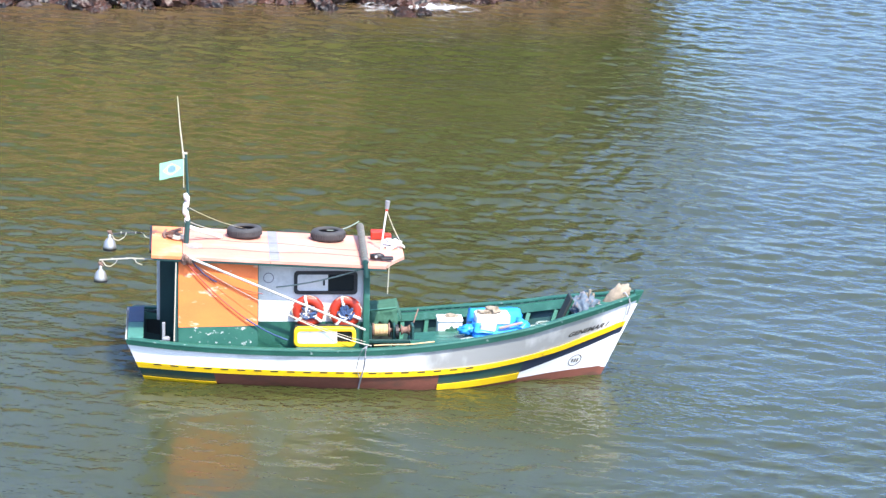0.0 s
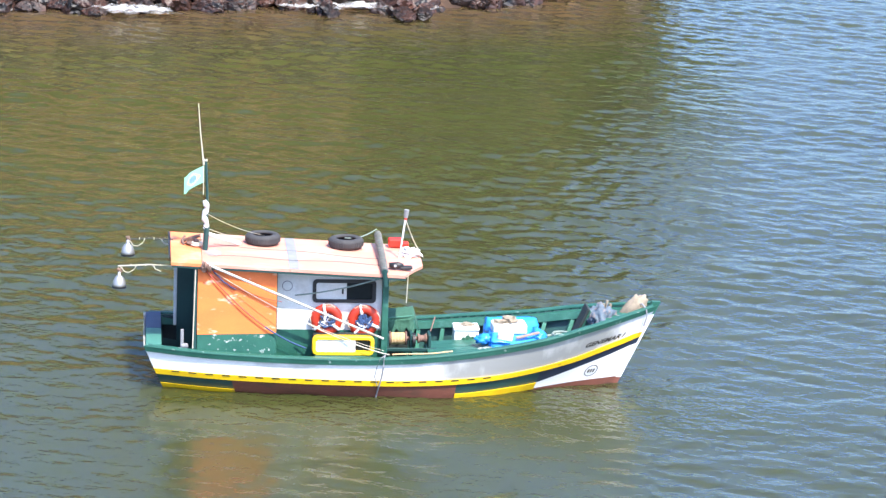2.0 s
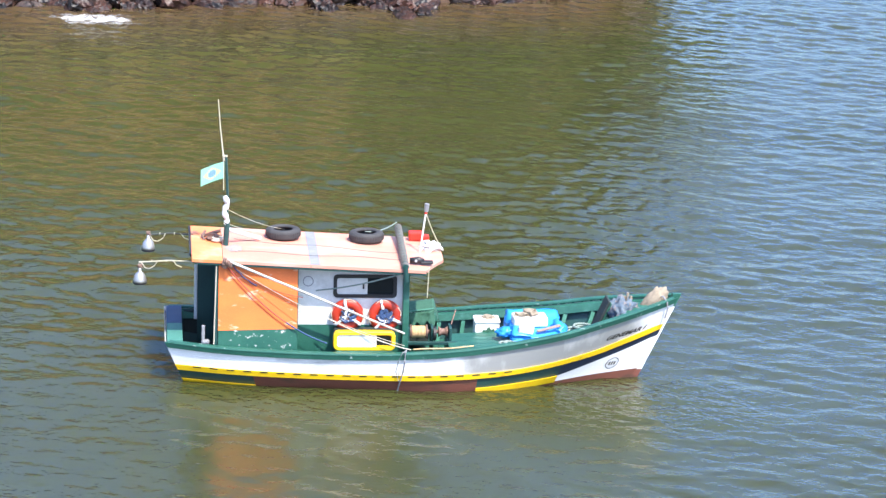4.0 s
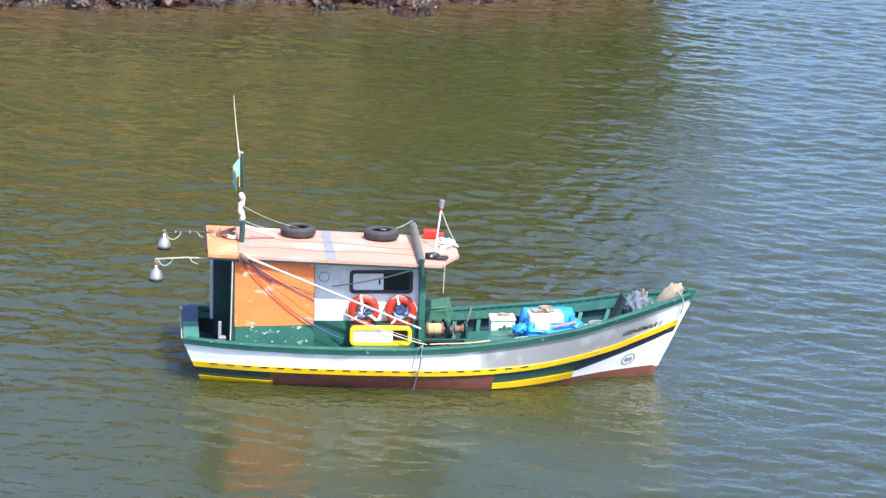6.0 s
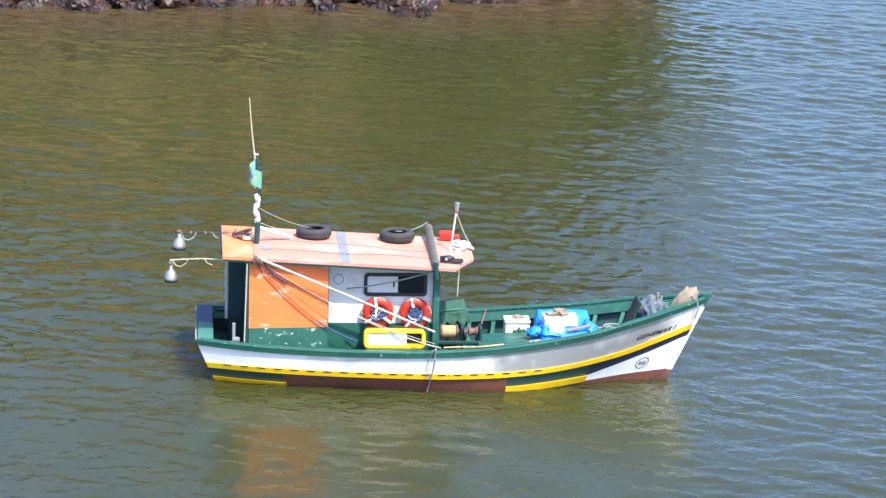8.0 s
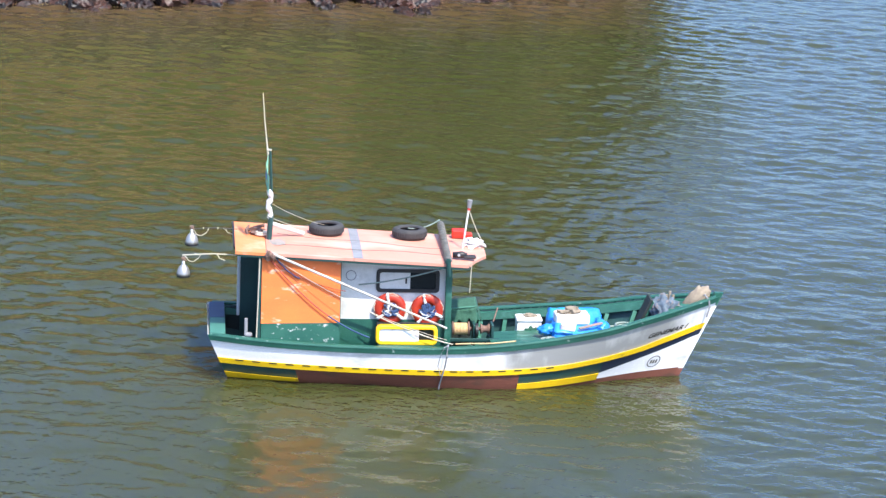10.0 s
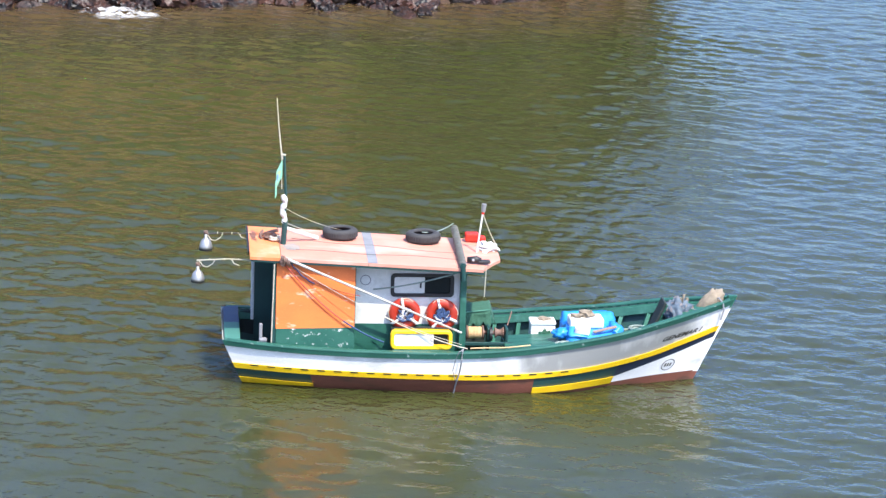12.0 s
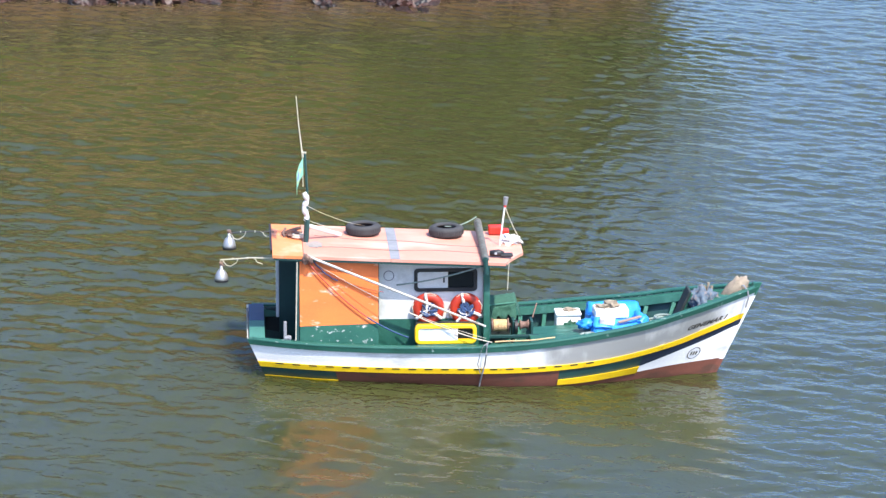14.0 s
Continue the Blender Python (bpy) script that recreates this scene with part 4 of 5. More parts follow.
def rigging(boat):
    """Ropes hung about the cabin and the rail."""
    def rope(pts, r, m):
        b = bmesh.new()
        tube(b, pts, r, 6)
        part("rope", b, m, boat)
    line = sag((-3.40, -1.17, 2.25), (-1.62, -1.02, 0.80), 0.20, 20)
    rope(line[:13], 0.011, RED_ROPE)
    rope(line[12:], 0.014, BLUE_ROPE)
    rope(sag((-3.38, -1.16, 2.18), (-2.05, -1.04, 1.62), 0.08, 12), 0.006, RED_ROPE)
    rope(sag((-3.30, -1.18, 2.28), (-2.85, -1.11, 1.85), 0.05, 12, 0.02), 0.011, BLUE_ROPE)
    rope(sag((-3.53, -1.17, 2.2), (-3.56, -1.17, 0.82), 0.0, 8), 0.012, ROPE)
    rope(sag((-1.82, -0.84, 1.69), (-0.30, -1.18, 2.12), 0.05, 12), 0.013, GREY_ROPE)
    rope(sag((-3.30, -1.16, 2.22), (-0.30, -1.25, 0.83), 0.14, 22), 0.0045, ROPE)
    rope(sag((-1.65, -1.1, 1.28), (-0.30, -1.33, 0.80), 0.04, 14), 0.009, ROPE)
    rope(sag((-0.95, -1.22, 1.00), (-0.20, -1.33, 0.78), 0.02, 10), 0.009, ROPE)
    rope(sag((0.10, -1.02, 2.16), (0.08, -1.02, 1.62), 0.0, 8), 0.008, ROPE)
    rope(sag((-3.33, -0.2, 2.70), (-2.6, 0.5, 2.36), 0.04, 10), 0.005, ROPE)
    rope(sag((-3.33, -0.2, 2.95), (-2.3, 0.7, 2.36), 0.05, 10), 0.004, ROPE)
    rope(sag((-0.9, 0.6, 2.36), (-0.32, 0.95, 2.44), 0.06, 10), 0.01, GREY_ROPE)
    rope(sag((0.11, 0.0, 2.85), (0.36, 0.1, 2.28), 0.04, 10), 0.008, ROPE)
    for k, y in enumerate((-0.62, 0.15)):
        pts = [(-3.2 + 0.24 * i, y - 0.03 * i * k + 0.05 * math.sin(i * 0.9 + 2 * k), roof_z(-3.2 + 0.24 * i) + 0.05) for i in range(13)]
        rope(pts, 0.004, BROWN_ROPE)
    # mooring line over the side
    rope([(-0.28, -1.36, 0.78), (-0.30, -1.44, 0.76), (-0.31, -1.46, 0.60), (-0.33, -1.36, 0.38), (-0.37, -1.33, 0.22), (-0.40, -1.24, 0.05), (-0.42, -1.2, -0.1)], 0.014, TAPE)
    rope([(-0.28, -1.36, 0.78), (-0.36, -1.44, 0.75), (-0.42, -1.45, 0.60), (-0.45, -1.36, 0.40), (-0.40, -1.33, 0.22)], 0.008, TAPE)
    # white line round the bow and the pale hose on deck
    rope([(4.22, -0.06, 1.38), (4.30, -0.15, 1.42), (4.36, -0.23, 1.34), (4.38, -0.24, 1.22), (4.33, -0.24, 1.04)], 0.015, TAPE)
    rope([(-0.15 + 0.13 * i, -1.24 + 0.02 * math.sin(i), spline(-0.15 + 0.13 * i, RAIL_Z) + 0.055) for i in range(9)], 0.013, DRUM_ROPE)
    rope(sag((-3.64, -0.9, 0.75), (-3.40, -1.0, 1.0), 0.12, 10), 0.02, BLACK)


def winch(boat):
    b = bmesh.new()
    y = 0.15
    for x in (-0.14, 0.28, 0.60):
        box(b, (x, y, 0.50), (0.05, 0.3, 0.56), 0.015)
    box(b, (0.25, y - 0.2, 0.52), (0.95, 0.05, 0.06), 0.01)
    box(b, (0.25, y + 0.2, 0.40), (0.95, 0.05, 0.06), 0.01)
    frame_ob = part("winch", b, DARK_GREEN, boat, "green deck winch with rope on its drum")
    b = bmesh.new()
    tube(b, [(-0.14, y, 0.67), (0.62, y, 0.67)], 0.035, 10)
    part("axle", b, RUST, frame_ob)
    b = bmesh.new()
    tube(b, [(-0.07, y, 0.67), (0.17, y, 0.67)], 0.092, 20)
    for i in range(9):
        ring(b, (-0.055 + 0.026 * i, y, 0.67), "x", 0.092, 0.016, 22, 8)
    part("rope_drum", b, DRUM_ROPE, frame_ob, "straw-coloured rope wound on the drum", True)
    for x in (-0.09, 0.19):
        b = bmesh.new()
        tube(b, [(x - 0.012, y, 0.67), (x + 0.012, y, 0.67)], 0.125, 24)
        part("flange", b, RUST, frame_ob)
    b = bmesh.new()
    tube(b, [(0.40 + 0.022 * i, y, 0.67) for i in range(8)], [0.10, 0.08, 0.065, 0.06, 0.06, 0.065, 0.08, 0.10], 18)
    part("warping_head", b, RUST, frame_ob, smooth=True)
    b = bmesh.new()
    tube(b, [(0.30, y - 0.1, 0.67), (0.35, y - 0.1, 0.67)], 0.12, 18)
    part("gear", b, BLACK, frame_ob)
    # net-draped cover over the engine, its front hanging in tatters
    def drape(name, corner, across, down, n, m, sag_by, ragged):
        b = bmesh.new()
        rows = []
        for i in range(n + 1):
            row = []
            for j in range(m + 1):
                u, v = i / n, j / m
                tail = 1 - ragged * (0.5 + 0.5 * math.sin(u * 19)) * v
                p = Vector(corner) + Vector(across) * u + Vector(down) * v * tail
                p.z -= sag_by * 4 * u * (1 - u) * (1 - 0.5 * v)
                p += Vector((0.0, 0.02, 0.012)) * noise.fractal(p * 9, 0.8, 2.0, 3)
                row.append(p)
            rows.append(row)
        sheet(b, rows)
        ob = part(name, b, NET_GREEN, frame_ob, "green netting draped over the engine", True)
        ob.modifiers.new("cloth", "SOLIDIFY").thickness = 0.006
    drape("net_top", (-0.20, 0.42, 0.95), (0.54, 0.03, 0.05), (0.02, 0.46, 0.06), 16, 10, 0.03, 0.0)
    drape("net_front", (-0.20, 0.415, 0.945), (0.54, 0.03, 0.05), (0.03, -0.04, -0.33), 24, 8, 0.03, 0.45)
    drape("net_side", (0.345, 0.44, 0.99), (0.02, 0.46, 0.06), (0.10, 0.0, -0.30), 14, 8, 0.02, 0.3)
    for a, c in (((-0.2, 0.43, 0.3), (-0.2, 0.43, 0.95)), ((0.33, 0.46, 0.3), (0.33, 0.46, 0.99)), ((-0.18, 0.87, 0.3), (-0.18, 0.87, 1.0)), ((0.35, 0.90, 0.3), (0.35, 0.90, 1.04)),
                 ((-0.2, 0.42, 0.95), (0.34, 0.45, 1.0))):
        b = bmesh.new()
        tube(b, [a, c], 0.016, 8)
        part("net_stanchion", b, RIB_GREEN, frame_ob)
    b = bmesh.new()
    box(b, (0.06, 0.68, 0.55), (0.42, 0.32, 0.52), 0.05)
    part("engine_block", b, DARK, frame_ob)
    b = bmesh.new()
    tube(b, [(0.62, y, 0.80), (0.72, y + 0.3, 0.98)], 0.012, 8)
    part("lever", b, RUST, frame_ob)


def hatch(boat):
    """Yellow-framed hatch beside the cabin with a sliding white lid."""
    x0, x1, y, z0, z1 = -1.52, -0.46, -1.14, 0.72, 1.06
    cx, cz = (x0 + x1) / 2, (z0 + z1) / 2
    b = bmesh.new()
    def loop(w, h, r, n=6):
        return [(cx + sx * (w / 2 - r) + r * math.cos(math.pi / 2 * (k + i / n)), cz + sz * (h / 2 - r) + r * math.sin(math.pi / 2 * (k + i / n)))
                for k, (sx, sz) in enumerate(((1, 1), (-1, 1), (-1, -1), (1, -1))) for i in range(n + 1)]
    w, h = x1 - x0, z1 - z0
    out, soft_out, soft_in, into = loop(w, h, 0.09), loop(w - 0.03, h - 0.03, 0.08), loop(w - 0.11, h - 0.11, 0.05), loop(w - 0.13, h - 0.13, 0.04)
    sheet(b, [[(u, y + 0.06, v) for u, v in out], [(u, y - 0.045, v) for u, v in out], [(u, y - 0.06, v) for u, v in soft_out],
              [(u, y - 0.06, v) for u, v in soft_in], [(u, y - 0.045, v) for u, v in into], [(u, y + 0.06, v) for u, v in into]], True)
    bmesh.ops.recalc_face_normals(b, faces=b.faces)
    frame_ob = part("hatch_frame", b, YELLOW, boat, "yellow rounded hatch frame")
    b = bmesh.new()
    box(b, (cx - 0.15, y - 0.02, cz), (0.72, 0.03, z1 - z0 - 0.07), 0.01)
    part("hatch_lid", b, FOAM, frame_ob, "white sliding lid")
    # solid dark block stands for the shade inside the hatch opening
    b = bmesh.new()
    box(b, (cx, y + 0.17, cz), (x1 - x0 - 0.04, 0.22, z1 - z0 - 0.02), 0.01)
    part("hatch_box", b, DARK, frame_ob)
    b = bmesh.new()
    box(b, (cx, y + 0.09, (z0 + 0.25) / 2), (x1 - x0 - 0.1, 0.34, z0 - 0.25), 0.01)
    part("hatch_base", b, GREEN, frame_ob)


def lettering(boat):
    """The name on the bow and the ring mark below it, laid on the hull's skin."""
    curve = bpy.data.curves.new("name", "FONT")
    curve.body, curve.size, curve.align_x, curve.align_y = "GENEMAR I", 0.118, "CENTER", "CENTER"
    curve.offset = 0.004
    tmp = bpy.data.objects.new("name", curve)
    scene.collection.objects.link(tmp)
    bpy.context.view_layer.update()
    me = bpy.data.meshes.new_from_object(tmp.evaluated_get(bpy.context.evaluated_depsgraph_get()))
    bpy.data.objects.remove(tmp)
    bm = bmesh.new()
    bm.from_mesh(me)
    # bend the flat letters on to the bow: u along the sheer, v up
    for v in bm.verts:
        u, w = v.co.x * 1.02, v.co.y
        s = share(3.30 + u)
        p = hull_point(s, lambda x: spline(x, RAIL_Z) - 0.365 - (x - 3.66) * 0.02 + w, -1, 0.006)
        v.co = p + Vector((w * 0.25, 0, 0))
    part("boat_name", bm, INK, boat, "black hand-painted name on the bow")
    bm = bmesh.new()
    rows = []
    for i in range(33):
        a = 2 * math.pi * i / 32
        rows.append([hull_point(share(3.33 + r * math.cos(a)), lambda x: 0.24 + r * math.sin(a), -1, 0.006) for r in (0.098, 0.112)])
    sheet(bm, rows)
    for k in (-1, 0, 1):
        sheet(bm, [[hull_point(share(3.33 + 0.045 * k + e), lambda x: 0.24 + h, -1, 0.006) for e in (-0.014, 0.014)] for h in (-0.035, 0.035)])
    part("ring_mark", bm, INK, boat, "round black mark with bars")


STRIPS, STRIP_W = 15, 0.029


def flag_strips(mast):
    out = []
    for k in range(STRIPS):
        bm = bmesh.new()
        w, h = STRIP_W + 0.003, 0.29
        cols, rows_n = 2, 14
        pts = []
        for i in range(rows_n + 1):
            z = -h * i / rows_n
            pts.append([(-w * j / cols, 0.004 * math.sin(j / cols * math.pi) * math.cos(z * 9 + k), z) for j in range(cols + 1)])

        def tint(i, j, k=k):
            u, v = (k + (j + 0.5) / cols) / STRIPS - 0.5, (i + 0.5) / rows_n - 0.5
            if (u * 1.3) ** 2 + v * v < 0.05:
                return 2
            return 1 if abs(u) / 0.42 + abs(v) / 0.40 < 1 else 0
        sheet(bm, pts, mat=tint)
        ob = part("flag_strip", bm, [FLAG_GREEN, FLAG_YELLOW, FLAG_BLUE], mast, "faded green flag cloth with yellow and blue" if k == 0 else "")
        sol = ob.modifiers.new("cloth", "SOLIDIFY")
        sol.thickness = 0.003
        out.append(ob)
    return out


def make_boat():
    boat = thing("fishing_boat", "small wooden fishing boat, white green and yellow, on the water", "boat")
    hull(boat)
    inside(boat)
    cabin(boat)
    mast_and_rig(boat)
    rigging(boat)
    winch(boat)
    hatch(boat)
    lettering(boat)
    return boat


# ---- loose gear that rides on the boat: each a thing at a place on it ----
CARGO = []


def aboard(ob):
    CARGO.append((ob, ob.matrix_basis.copy()))
    return ob


def tyre():
    root = thing("tyre", "worn black car tyre lying on the roof as a fender", "tyre", (-2.34, 0.45, roof_z(-2.34) + 0.055), "roof tyres")
    bm = bmesh.new()
    prof = [(0.165, 0.03), (0.18, 0.0), (0.24, -0.005), (0.285, 0.015), (0.302, 0.045), (0.302, 0.125), (0.285, 0.155), (0.24, 0.172), (0.18, 0.165), (0.165, 0.135), (0.20, 0.12), (0.27, 0.11), (0.27, 0.06), (0.20, 0.05), (0.165, 0.03)]
    lathe(bm, prof, n=36)
    part("carcass", bm, RUBBER, root, smooth=True)
    bm = bmesh.new()
    for k in range(40):
        a = 2 * math.pi * k / 40
        box(bm, (0.302 * math.cos(a), 0.302 * math.sin(a), 0.085), (0.014, 0.022, 0.085), 0, pose(0, 0, 0, 0, 0, math.degrees(a)))
    part("tread", bm, RUBBER, root)
    aboard(root)
    other = copy_thing(root, pose(-0.88, 0.52, roof_z(-0.88) + 0.055, 0, 0, 40))
    aboard(other)


def lifebuoy(x, z, tilt):
    root = thing("lifebuoy", "orange lifebuoy with white bands hung on the cabin wall", "lifebuoy", (x, -0.864, z), "lifebuoys on the cabin", (0, tilt, 0))
    bm = bmesh.new()
    ring(bm, (0, 0, 0), "y", 0.196, 0.086, 48, 14, 0.8, mat=lambda i, j: 0)
    part("float_ring", bm, BUOY, root, smooth=True)
    bm = bmesh.new()
    for k in range(4):
        a0, a1 = math.pi / 2 * k, math.pi / 2 * (k + 1)
        tube(bm, [((0.285 - 0.03 * math.sin(math.pi * i / 8)) * math.cos(a0 + (a1 - a0) * i / 8), -0.03, (0.285 - 0.03 * math.sin(math.pi * i / 8)) * math.sin(a0 + (a1 - a0) * i / 8)) for i in range(9)], 0.009, 6)
    part("grab_line", bm, ROPE, root)
    bm = bmesh.new()
    rng = random.Random(int(x * 100))
    for k in range(22):
        a = rng.uniform(0, 6.28)
        p, q = Vector((0.15 * math.cos(a), -0.085, 0.13 * math.sin(a))), Vector((-0.13 * math.cos(a + 0.6), -0.10, -0.13 * math.sin(a + 0.6)))
        tube(bm, sag(p, q, 0.05, 8, 0.03), 0.015, 6, k % 6 == 2)
    part("coiled_line", bm, [BLUE_ROPE, CLOTH], root, "blue and white line coiled over the ring")
    # rags and tape tied round the ring
    for a, w in ((95, 0.028), (215, 0.026), (322, 0.030)):
        a = radians(a + rng.uniform(-12, 12))
        bm = bmesh.new()
        tube(bm, [(d * math.cos(a + 0.1 * math.sin(9 * d)), yy, d * math.sin(a + 0.1 * math.sin(9 * d)))
                  for d, yy in ((0.10, -0.05), (0.15, -0.075), (0.20, -0.08), (0.25, -0.07), (0.285, -0.03))], [w * 0.7, w, w * 0.8, w, w * 0.6], 8)
        part("tape_band", bm, CLOTH, root)
    aboard(root)


def roof_gear():
    z = roof_z(-0.05) + 0.05
    root = thing("fuel_box", "small red plastic box on the cabin roof", "box", (0.0, 0.78, z))
    bm = bmesh.new()
    box(bm, (0, 0, 0.07), (0.24, 0.2, 0.14), 0.02)
    part("case", bm, RED, root)
    bm = bmesh.new()
    box(bm, (0.17, 0, 0.04), (0.14, 0.16, 0.08), 0.02)
    part("lid", bm, RED, root)
    aboard(root)
    root = thing("cloth_bundle", "crumpled white cloth at the roof's brow", "cloth", (0.22, 0.22, roof_z(0.24) + 0.05))
    bm = bmesh.new()
    lump(bm, (0, 0, 0.03), (0.17, 0.22, 0.09), 11, 0.7, 2.4, 3, 0.0)
    part("folds", bm, CLOTH, root)
    aboard(root)
    root = thing("searchlight", "black searchlight lying at the roof corner", "lamp", (-0.08, -0.86, roof_z(-0.08) + 0.05))
    bm = bmesh.new()
    tube(bm, [(-0.14, 0, 0.06), (0.02, 0, 0.065), (0.10, 0, 0.05)], [0.05, 0.062, 0.04], 16)
    part("housing", bm, BLACK, root, smooth=True)
    bm = bmesh.new()
    tube(bm, [(-0.04, -0.055, 0.065), (-0.04, -0.066, 0.07)], 0.024, 14)
    part("lens", bm, TAPE, root)
    bm = bmesh.new()
    box(bm, (0.15, 0, 0.03), (0.22, 0.14, 0.05), 0.02)
    part("bracket", bm, BLACK, root)
    aboard(root)
    root = thing("anchor_gear", "dark rusty gear beside the mast foot", "anchor", (-3.56, 0.05, roof_z(-3.56) + 0.05))
    bm = bmesh.new()
    tube(bm, [(-0.2, 0.1, 0.03), (-0.05, 0.05, 0.10), (0.12, 0.0, 0.16)], 0.03, 8)
    tube(bm, [(-0.16, -0.05, 0.0), (-0.19, 0.1, 0.06), (-0.14, 0.2, 0.1)], 0.022, 8)
    lump(bm, (0.0, 0.0, 0.05), (0.14, 0.12, 0.07), 2, 0.7, 3, 2, 0.0)
    part("shank", bm, RUST, root)
    bm = bmesh.new()
    ring(bm, (0.06, -0.1, 0.03), "z", 0.09, 0.02, 20, 8)
    ring(bm, (0.07, -0.1, 0.06), "z", 0.08, 0.02, 20, 8)
    part("rope_coil", bm, ROPE, root)
    aboard(root)


def well_gear():
    """What lies in the open well forward of the cabin."""
    root = thing("foam_box", "white foam fish box standing on deck", "box", (1.29, 0.62, deck_z(1.29)))
    bm = bmesh.new()
    box(bm, (0, 0, 0.22), (0.44, 0.34, 0.44), 0.03)
    part("tub", bm, FOAM, root)
    bm = bmesh.new()
    box(bm, (0, 0, 0.465), (0.46, 0.38, 0.06), 0.025)
    part("lid", bm, FOAM, root)
    bm = bmesh.new()
    lump(bm, (0.03, -0.17, 0.24), (0.13, 0.03, 0.10), 4, 0.8, 3, 3)
    part("stain_rag", bm, NET_GREEN, root)
    bm = bmesh.new()
    lump(bm, (0.03, 0.03, 0.50), (0.11, 0.12, 0.035), 9, 0.5, 3, 3)
    part("float_line", bm, SACK, root)
    aboard(root)

    root = thing("tarp_bundle", "bright blue tarpaulin tied over fish boxes", "tarpaulin", (2.07, 0.02, 0.635))
    bm = bmesh.new()
    made = bmesh.ops.create_cube(bm, size=1.0, matrix=Matrix.Translation((0, 0.05, 0.10)) @ Matrix.Diagonal((0.90, 0.98, 0.20, 1)))["verts"]
    bmesh.ops.subdivide_edges(bm, edges=bm.edges[:], cuts=12, use_grid_fill=True)
    for v in bm.verts:
        p = v.co.copy()
        d = noise.fractal(p * 3.2, 0.7, 2.0, 4)
        e = abs(noise.noise(p * 5 + Vector((3, 1, 2))))
        v.co += Vector((d * 0.07, d * 0.06, 0.05 * d - 0.03 * e))
        v.co.z = max(0.004, v.co.z)
        if p.z > 0.06:
            v.co.z += 0.14 * max(0, min(1, (p.y - 0.28) / 0.18)) - 0.06 * max(0, min(1, (-0.2 - p.y) / 0.2))
    part("tarpaulin", bm, TARP, root, smooth=True)
    bm = bmesh.new()
    lump(bm, (-0.50, -0.1, 0.10), (0.16, 0.12, 0.09), 8, 0.6, 3, 3, 0.004)
    part("tarp_fold", bm, TARP, root, smooth=True)
    bm = bmesh.new()
    lump(bm, (0.44, 0.0, 0.13), (0.11, 0.36, 0.13), 9, 0.5, 3, 3, 0.004)
    part("tarp_fold", bm, TARP, root, smooth=True)
    bm = bmesh.new()
    box(bm, (-0.08, 0.06, 0.28), (0.60, 0.36, 0.17), 0.03, pose(0, 0, 0, 2, 0, 4))
    part("foam_tray", bm, FOAM, root, "white foam tray")
    bm = bmesh.new()
    box(bm, (-0.17, -0.28, 0.20), (0.26, 0.18, 0.12), 0.02, pose(0, 0, 0, 0, 4, -12))
    part("small_box", bm, FOAM, root)
    bm = bmesh.new()
    box(bm, (0.22, -0.30, 0.23), (0.44, 0.08, 0.03), 0.01, pose(0, 0, 0, 0, -10, 14))
    part("board", bm, WOOD, root, "brown wooden board")
    bm = bmesh.new()
    lump(bm, (-0.05, 0.05, 0.40), (0.12, 0.10, 0.08), 7, 0.8, 3, 2)
    lump(bm, (-0.22, 0.0, 0.39), (0.12, 0.08, 0.05), 6, 0.8, 3, 2)
    part("rag", bm, SACK, root)
    aboard(root)

    for x, y, zz, m, label, r in ((1.58, -0.62, 0.60, GREY_ROPE, "small grey rope coil on deck", 0.09), (2.90, 0.3, 0.435, GREY_ROPE, "heap of grey-green rope on deck", 0.17)):
        root = thing("rope_coil", label, "rope", (x, y, zz))
        rng = random.Random(int(x * 10))
        bm = bmesh.new()
        for k in range(9):
            ring(bm, (rng.uniform(-0.08, 0.08) * 2, rng.uniform(-0.05, 0.05), 0.02 + (0.036 if r > 0.1 else 0.012) * k), "z", r * rng.uniform(0.7, 1.1), 0.022, 24, 6)
        part("turns", bm, m, root)
        aboard(root)

    root = thing("hatch_board", "dark board leaning against the foredeck", "board", (3.00, 0.12, deck_z(3.00)))
    bm = bmesh.new()
    box(bm, (0.20, 0, 0.46), (0.05, 0.42, 0.86), 0.01, pose(0, 0, 0, 0, 24, 0))
    part("plank", bm, DARK, root)
    bm = bmesh.new()
    box(bm, (0.245, 0, 0.45), (0.03, 0.38, 0.80), 0.01, pose(0, 0, 0, 0, 24, 0))
    part("cleat", bm, GREEN, root)
    aboard(root)

    root = thing("net_bundle", "blue-grey fishing net heaped in the bow", "net", (3.62, -0.06, 0.92))
    bm = bmesh.new()
    lump(bm, (0, 0, 0.14), (0.24, 0.20, 0.28), 13, 0.55, 3.2, 4, 0.0)
    part("net", bm, NET_BLUE, root, smooth=True)
    bm = bmesh.new()
    for k in range(3):
        tube(bm, [(0.0 + 0.06 * k, 0.05, 0.26), (0.02 + 0.06 * k, 0.06, 0.46 + 0.06 * (k % 2))], 0.026, 8)
    part("floats", bm, SACK, root)
    bm = bmesh.new()
    lump(bm, (0.04, -0.16, 0.05), (0.24, 0.12, 0.10), 15, 0.5, 3, 3, 0.0)
    part("plastic_bag", bm, TARP, root)
    bm = bmesh.new()
    rng = random.Random(3)
    for k in range(14):
        a, e = rng.uniform(0, 6.28), rng.uniform(0.1, 1.2)
        p = Vector((0.22 * math.cos(a) * math.cos(e), 0.19 * math.sin(a) * math.cos(e), 0.14 + 0.22 * math.sin(e)))
        tube(bm, sag(p, p + Vector((rng.uniform(-0.3, 0.3), rng.uniform(-0.25, 0.1), rng.uniform(-0.25, 0.02))), 0.03, 6), 0.010, 5)
